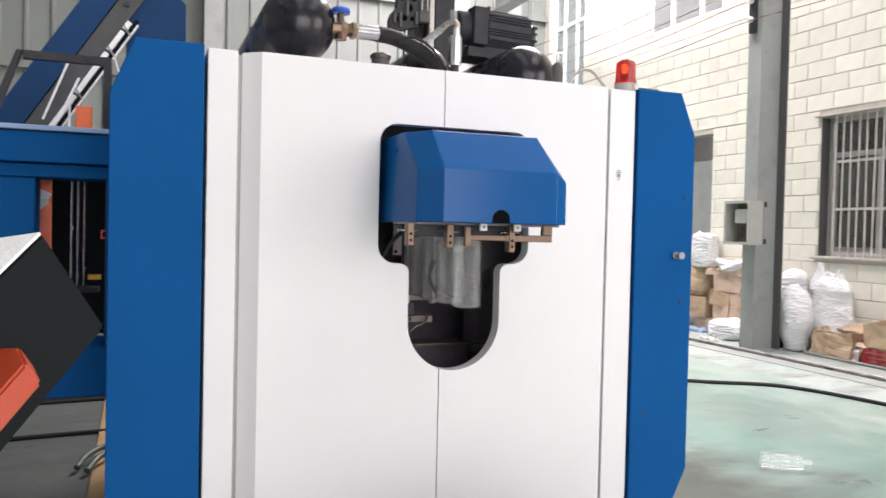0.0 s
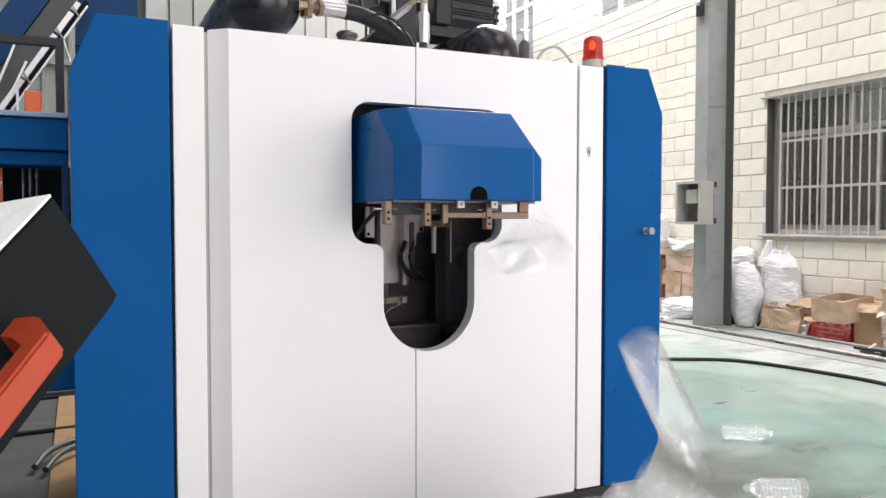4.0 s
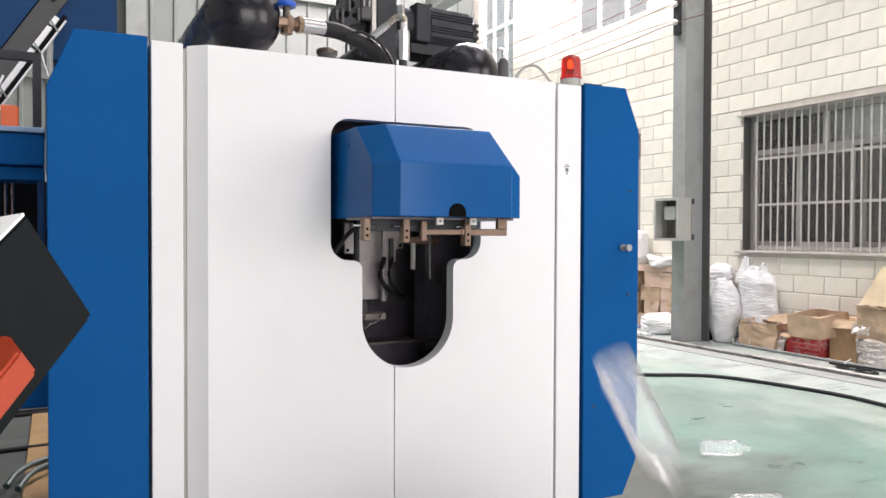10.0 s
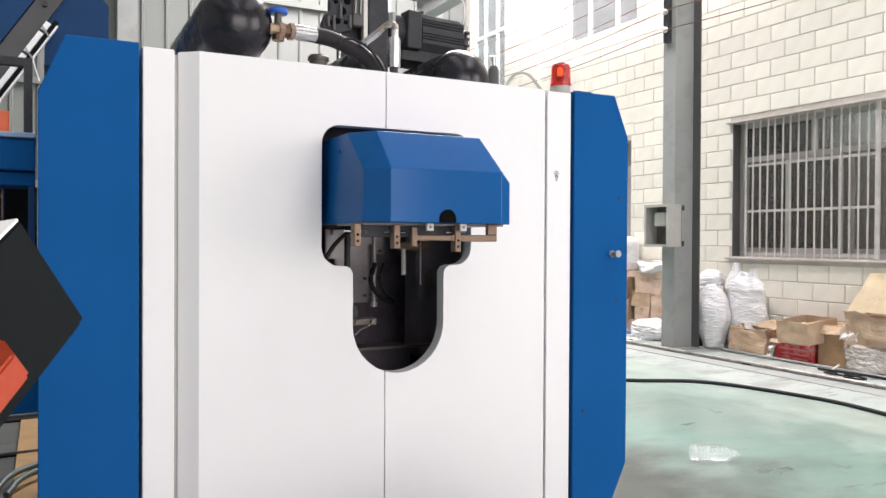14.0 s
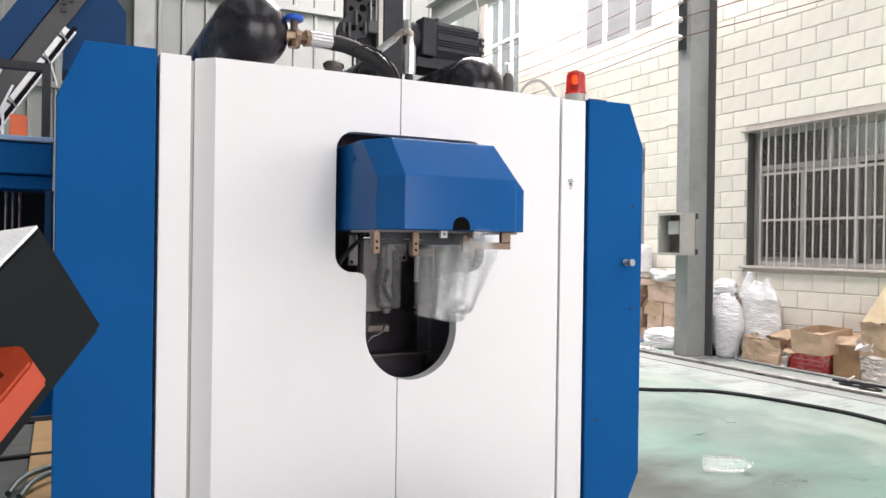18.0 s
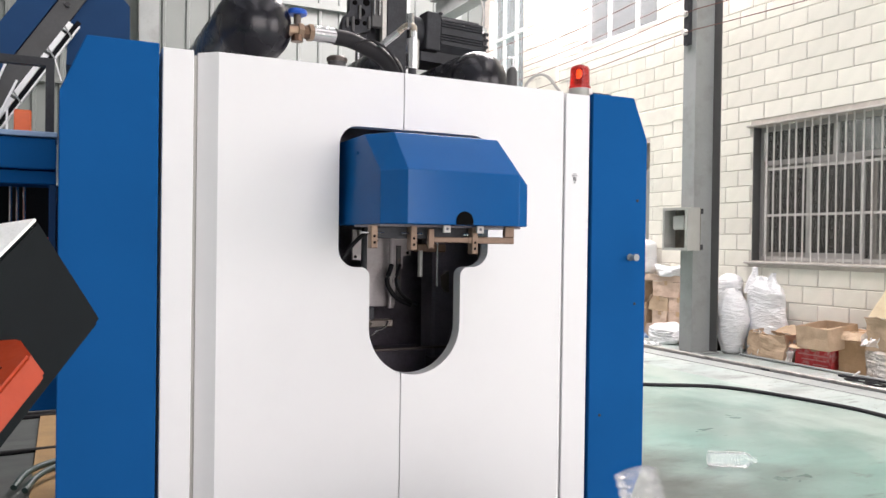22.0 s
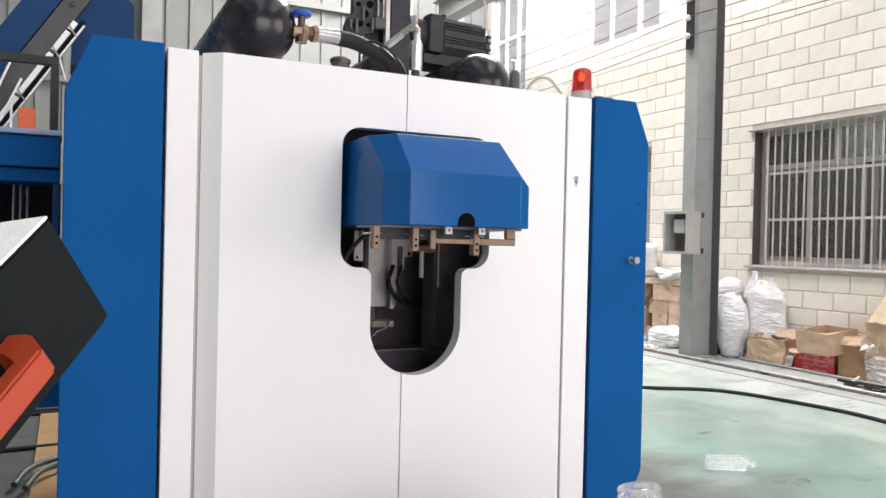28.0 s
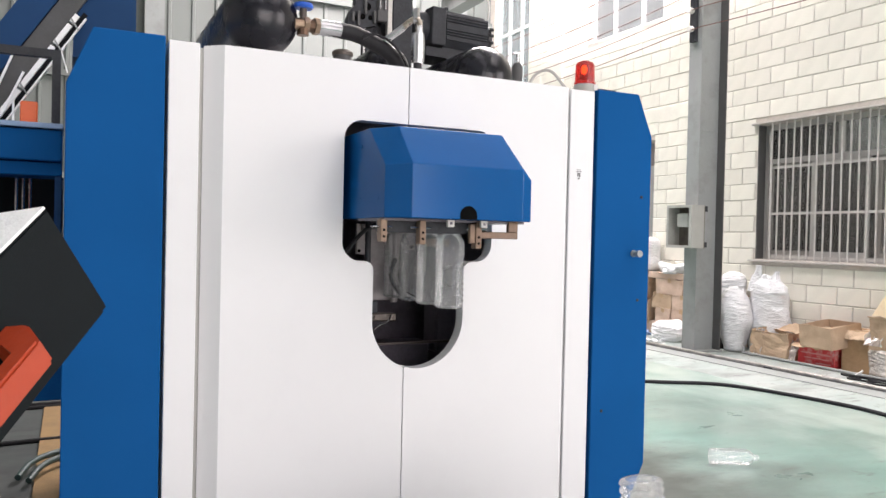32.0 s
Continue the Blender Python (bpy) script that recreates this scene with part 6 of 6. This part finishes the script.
for k, (x, y, rx, ry, turn) in enumerate(((5.70, 2.50, 0.055, 0.15, 12), (5.66, 2.33, 0.05, 0.12, -8))):
    bm = B()
    loop = []
    for q in range(22):
        a = radians(20 + q * 16 + 90 * k)
        u, v = rx * math.cos(a), ry * math.sin(a)
        c, d = math.cos(radians(turn)), math.sin(radians(turn))
        loop.append((x + u * c - v * d, y + u * d + v * c, 0.010 + 0.010 * (q / 21)))
    tube(bm, loop, 0.009, 8)
    solo("hose_offcut", bm, RUBBER, "curled black hose offcut on the concrete", "hose offcut", "hose offcuts", smooth=True)
bm = B()
tube(bm, [(5.84, 2.70, 0.012), (5.90, 2.66, 0.065)], 0.010, 8)
solo("white_stick", bm, PORCELAIN, "short white plastic stick among the offcuts", "stick", smooth=True)

# ---- bottles ----
BL = 0.272


def bottle_meshes():
    """Body and neck of one bottle, as meshes that all bottles share."""
    R = 0.0455
    body = [(0, 0.006), (0.018, 0.006), (0.030, 0.0), (R - 0.004, 0.003), (R, 0.010)]
    z = 0.016
    for k in range(9):
        for q in range(7):
            a = math.pi * q / 6
            body.append((R - 0.0050 + 0.0050 * math.sin(a) ** 0.7, z + 0.0008 + 0.0162 * q / 6))
        z += 0.0178
    body += [(R, z), (R, z + 0.012), (R - 0.003, z + 0.016), (R, z + 0.020), (R - 0.001, z + 0.026), (R - 0.004, z + 0.038), (R - 0.012, z + 0.052), (0.024, z + 0.062), (0.016, z + 0.067), (0.0145, z + 0.070)]
    neck = [(0.0145, z + 0.070), (0.0135, z + 0.076), (0.018, z + 0.078), (0.018, z + 0.081), (0.0135, z + 0.083), (0.0135, z + 0.085), (0.0148, z + 0.0865), (0.0135, z + 0.088),
            (0.0135, z + 0.090), (0.0148, z + 0.0915), (0.0135, z + 0.093), (0.0135, BL - 0.001), (0.0115, BL)]
    made = []
    for name, prof in (("body", body), ("neck", neck)):
        bm = lathe(B(), prof, seg=36)
        me = bpy.data.meshes.new(name)
        bmesh.ops.recalc_face_normals(bm, faces=bm.faces)
        for f in bm.faces:
            f.smooth = True
        bm.to_mesh(me)
        bm.free()
        me.materials.append(PET)
        made.append(me)
    return made


BOTTLE = bottle_meshes()


def bottle(m, label="clear ribbed plastic bottle without cap"):
    ob = new("bottle")
    ob.empty_display_size = 0.05
    ob.matrix_basis = m
    for me in BOTTLE:
        new(me.name, me).parent = ob
    return tagged(ob, label, "bottle", "blown bottles")


def lying(x, y, turn, tip=90):
    """A bottle on its side with its neck towards turn degrees from +x."""
    return Matrix.Translation((x, y, 0.0465)) @ Matrix.Rotation(radians(turn), 4, "Z") @ Matrix.Rotation(radians(tip), 4, "Y") @ Matrix.Translation((0, 0, -BL / 2))


bottle(lying(2.425, 0.91, -31), "clear ribbed plastic bottle lying on the green floor")
bottle(lying(1.82, 0.177, 154), "clear ribbed plastic bottle lying on the green floor")
bottle(lying(1.99, -0.21, 100), "clear ribbed plastic bottle lying on the green floor")

# round tub that catches the bottles, heaped with earlier ones
TUB = (0.10, -1.16)
tub = thing("catch_tub", (TUB[0], TUB[1], 0), "black round plastic tub under the outlet, heaped with bottles", "tub")
bm = B()
lathe(bm, [(0, 0.0), (0.34, 0.0), (0.345, 0.01), (0.41, 0.535), (0.43, 0.54), (0.43, 0.555), (0.40, 0.55), (0.335, 0.02), (0, 0.015)], (TUB[0], TUB[1], 0), seg=40)
part("shell", bm, BLACK, tub, "", True)
rt = random.Random(8)
for layer, (z, count, rad) in enumerate(((0.43, 14, 0.26), (0.49, 10, 0.22), (0.555, 5, 0.12))):
    for i in range(count):
        a = 2 * math.pi * (i + 0.5 * layer) / count
        x, y = TUB[0] + rad * math.cos(a), TUB[1] - 0.05 + rad * 0.8 * math.sin(a)
        m = Matrix.Translation((x, y, z)) @ Matrix.Rotation(a + rt.uniform(1.2, 1.9), 4, "Z") @ Matrix.Rotation(radians(rt.uniform(82, 98)), 4, "Y") @ Matrix.Translation((0, 0, -BL / 2))
        bottle(m, "clear ribbed plastic bottle heaped in the black tub")

# ---- blocks of the wall: the near ones one by one, the far ones joined ----
def block_spans(z0, z1, phase):
    """Stretches (y0, y1) of one course, cut at the openings."""
    y = -2.6075 + phase
    while y < BACK_Y:
        spans = [(y + 0.004, y + BLOCK_LENGTH - 0.004)]
        for o in OPEN:
            if o[2] < z1 - 0.02 and o[3] > z0 + 0.02:
                nxt = []
                for a, b in spans:
                    if b <= o[0] or a >= o[1]:
                        nxt.append((a, b))
                    else:
                        if a < o[0] - 0.03:
                            nxt.append((a, o[0]))
                        if b > o[1] + 0.03:
                            nxt.append((o[1], b))
                spans = nxt
        for s in spans:
            if s[1] <= BACK_Y:
                yield s
        y += BLOCK_LENGTH


def block_bm(bm, y0, y1, z0, z1, x=WALL_X):
    e = 0.006
    f = [bm.verts.new((x, y0 + e if a else y1 - e, z0 + e if b else z1 - e)) for a, b in ((1, 1), (0, 1), (0, 0), (1, 0))]
    g = [bm.verts.new((x + 0.008, y0 if a else y1, z0 if b else z1)) for a, b in ((1, 1), (0, 1), (0, 0), (1, 0))]
    bm.faces.new(f)
    for i in range(4):
        bm.faces.new((f[i], g[i], g[(i + 1) % 4], f[(i + 1) % 4]))


SHARED = {}
count = 0
rest = B()
rb = random.Random(3)
for course in range(0, 39):
    z0, z1 = course * 0.1965 + 0.0285, course * 0.1965 + 0.2175
    for y0, y1 in block_spans(z0, z1, (BLOCK_LENGTH / 2 if course % 2 else 0.0)):
        if 2.4 < y0 < 6.2 and z0 < 4.3 and count < 300:
            key = (round(y1 - y0, 3))
            if key not in SHARED:
                bm = B()
                block_bm(bm, -(y1 - y0) / 2, (y1 - y0) / 2, -0.0945, 0.0945, 0.0)
                bmesh.ops.recalc_face_normals(bm, faces=bm.faces)
                me = bpy.data.meshes.new("block")
                bm.to_mesh(me)
                bm.free()
                me.materials.append(BLOCK)
                SHARED[key] = me
            ob = new("block", SHARED[key])
            ob.parent = wall_east
            ob.location = (WALL_X - 0.002 + rb.uniform(-0.0015, 0.0015), (y0 + y1) / 2, (z0 + z1) / 2)
            ob.rotation_euler = (rb.uniform(-0.002, 0.002), 0, rb.uniform(-0.002, 0.002))
            count += 1
        else:
            block_bm(rest, y0, y1, z0, z1, WALL_X - 0.002 + rb.uniform(-0.0015, 0.0015))
tagged(part("blockwork", rest, BLOCK, wall_east), kind="stuff")

# ---- what moves: the transfer carriage and the bottles that it brings out ----
PY = 0.46
carriage = thing("transfer_carriage", (0.05, PY, 1.19), "bare aluminium transfer plate carrying the bottles out", "carriage")
bm = prism(B(), [(-0.010, 1.181), (0.030, 1.181), (0.030, 1.004), (0.165, 1.004), (0.165, 1.078), (0.179, 1.078), (0.179, 1.147), (0.196, 1.147), (0.196, 1.198), (0.230, 1.198), (0.230, 1.296), (-0.010, 1.296)], "y", PY, PY + 0.012)
bmesh.ops.bevel(bm, geom=list(bm.edges), offset=0.0015, segments=1, affect="EDGES")
part("plate", bm, PLATE, carriage)
bm = B()
box(bm, 0.007, 0.167, PY - 0.026, PY - 0.0005, 1.272, 1.294, 0.002)
part("slide", bm, PLATE, carriage)
bm = B()
box(bm, 0.167, 0.186, PY - 0.010, PY - 0.0005, 1.032, 1.238, 0.002)
part("guide_strip", bm, DARK_STEEL, carriage)
for x, z in ((0.001, 1.193), (0.216, 1.210), (0.216, 1.279), (0.087, 1.256), (0.150, 1.10), (0.150, 1.032), (0.047, 1.032)):
    bm = B()
    tube(bm, [(x, PY - 0.003, z), (x, PY + 0.003, z)], 0.0063, 8)
    part("bolt", bm, PITCH, carriage)
for z in (1.113, 1.181):
    bm = B()
    tube(bm, [(0.176, PY - 0.016, z), (0.176, PY - 0.0095, z)], 0.0058, 8)
    part("bolt", bm, ALU, carriage)

PERIOD, FIRST = 2.89, 0.12
LANES = (-0.145, 0.005, 0.155, 0.305)
LEAVE = (0.67, 0.79, 0.89, 1.09)
# cycles in which the bottles left a little sooner or later
UNEVEN = {0: (0.66, 0.785, 0.915, 1.09), 3: (0.68, 0.81, 0.90, 1.11), 4: (0.68, 0.81, 0.91, 1.12), 6: (0.73, 0.81, 0.88, 1.05), 7: (0.65, 0.75, 0.86, 1.06), 8: (0.685, 0.765, 0.87, 1.06)}
HANG = 1.028


def posed(x, y, z, pitch=0.0, turn=0.0):
    """A bottle with its middle at x, y, z; pitch tips its neck towards -y, turn is about the vertical."""
    return Matrix.Translation((x, y, z)) @ Matrix.Rotation(radians(turn), 4, "Z") @ Matrix.Rotation(radians(pitch), 4, "X") @ Matrix.Translation((0, 0, -BL / 2))


def tidy(rows):
    """Rows in time order from 0 to 32 s, at most one a frame."""
    out = []
    for t, m in rows:
        if t < 31.95 and (not out or frame(t) > frame(out[-1][0])):
            out.append((t, m))
    out.append((32.0, out[-1][1]))
    return out


def motions():
    rows = [(0.0, 0.03)]
    for k in range(12):
        a = FIRST + PERIOD * k
        for dt, y in ((-0.70, 0.0), (-0.45, 0.22), (-0.28, 0.22), (-0.02, 0.0)):
            if 0.05 < a + dt:
                rows.append((a + dt, y))
    walk(carriage, tidy([(t, Matrix.Translation((0.05, PY + y, 1.19))) for t, y in rows]))
    rows = [(0.0, 0.0)]
    for k in range(12):
        a = FIRST + PERIOD * k
        rows += [(a - 0.10, 0.0), (a - 0.02, 0.122), (a + 0.86, 0.122), (a + 0.97, 0.0)]
    for ob in grip_parts:
        walk(ob, tidy([(t, Matrix.Translation((-0.016 * (1 - x / 0.122), 0, 0))) for t, x in rows]))
    walk(stop_slide, tidy([(t, Matrix.Translation((x, 0, 0))) for t, x in rows]))
    rnd = random.Random(5)
    mid = HANG + BL / 2
    for k in range(12):
        a = FIRST + PERIOD * k
        for j, lane in enumerate(LANES):
            n = 4 * k + j
            ob = bottle(Matrix())
            c = a + UNEVEN.get(k, LEAVE)[j]
            dx, dy, dz, yaw = rnd.uniform(-0.015, 0.02), rnd.uniform(-0.025, 0.025), rnd.uniform(-0.015, 0.015), rnd.uniform(-12, 12)
            tip = rnd.uniform(-7, 6)
            if j == 0:
                dy, dz = dy + 0.12, dz - 0.03
            rows = []
            if k:
                wait = posed(-0.5 + 0.09 * k, 0.86 + 0.1 * j, 0.4055)
                rows += [(0.0, wait), (a - 1.1, wait), (a - 0.60, posed(-0.30, lane + 0.34, mid)), (a - 0.22, posed(-0.26, lane + 0.34, mid)), (a - 0.10, posed(0.06, lane + 0.12, mid))]
            else:
                rows += [(0.0, posed(0.08, lane + 0.12, mid))]
            rows += [(a, posed(0.09, lane, mid)), (c - 0.44, posed(0.09, lane, mid)),
                     (c - 0.30, posed(0.085, -0.19, mid, 5)),
                     (c - 0.21, posed(0.065, -0.325, mid + 0.020, 25)),
                     (c - 0.15, posed(0.07 + dx * 0.3, -0.44 + dy * 0.3, mid + 0.032, 46, yaw * 0.2)),
                     (c - 0.10, posed(0.08 + dx * 0.5, -0.56 + dy * 0.5, mid + 0.012, 72 + tip * 0.5, yaw * 0.3)),
                     (c - 0.05, posed(0.09 + dx * 0.7, -0.70 + dy * 0.7, 1.110 + dz * 0.5, 98 + tip, yaw * 0.5)),
                     (c, posed(0.095 + dx, -0.825 + dy, 1.035 + dz, 119 + tip, yaw * 0.7)),
                     (c + 0.05, posed(0.095 + dx, -0.945 + dy, 0.955 + dz, 133 + tip, yaw)),
                     (c + 0.10, posed(0.10 + dx, -1.055 + dy, 0.872 + dz, 143 + tip, yaw * 1.4))]
            spin = rnd.choice((-1, 1)) * rnd.uniform(40, 70)
            land = posed(0.12 + dx * 2, -1.16 + dy, 0.66, 112, spin * 0.7)
            rows += [(c + 0.20, land), (c + 0.30, posed(0.12 + dx * 3, -1.18 + dy, 0.645, 95, spin))]
            fx, fy = -1.15 + 0.21 * (n % 12) + rnd.uniform(-0.03, 0.03), -1.72 - 0.15 * (n // 12) + rnd.uniform(-0.01, 0.01)
            go = c + 0.42
            if k == 0 and j > 1:
                stay = posed(0.195, -0.965, 0.562, 96, -42) if j == 3 else posed(0.125, -0.905, 0.545, 94, -36)
                rows += [(c + 0.45, stay), (6.70, stay)]
                go = 6.85
                if j == 3:
                    # knocked up by the next ones
                    rows += [(6.80, posed(0.10, -1.10, 0.70, 104, 15)), (6.90, posed(0.005, -1.20, 0.778, 113, 62)), (7.00, posed(0.023, -1.204, 0.802, 113, 65)),
                             (7.10, posed(0.035, -1.205, 0.766, 114, 67)), (7.20, posed(0.045, -1.21, 0.695, 116, 70))]
                    go = 7.34
            if (k, j) == (7, 3):
                # comes to rest upside down among the others
                rows += [(c + 0.50, posed(0.12, -1.09, 0.68, 140, 32)), (c + 0.70, posed(0.11, -1.10, 0.642, 173, 36)), (24.20, posed(0.11, -1.10, 0.642, 173, 36)),
                         (24.40, posed(0.107, -1.10, 0.637, 173, 36)), (25.50, posed(0.105, -1.10, 0.637, 173, 36)), (27.30, posed(0.088, -1.10, 0.629, 173, 36)), (31.9, posed(0.088, -1.10, 0.629, 173, 36))]
            else:
                rows += [(go, posed(0.1 + 0.1 * (fx - 0.1), -1.28, 0.665, 92, spin)), (go + 0.14, posed(0.1 + 0.35 * (fx - 0.1), -1.56, 0.50, 95, spin * 1.2)),
                         (go + 0.34, posed(0.1 + 0.8 * (fx - 0.1), fy + 0.12, 0.06, 90, 90 + spin * 0.2)), (go + 0.80, posed(fx, fy, 0.0465, 90, 90 + rnd.uniform(-12, 12)))]
            walk(ob, tidy(rows))


motions()
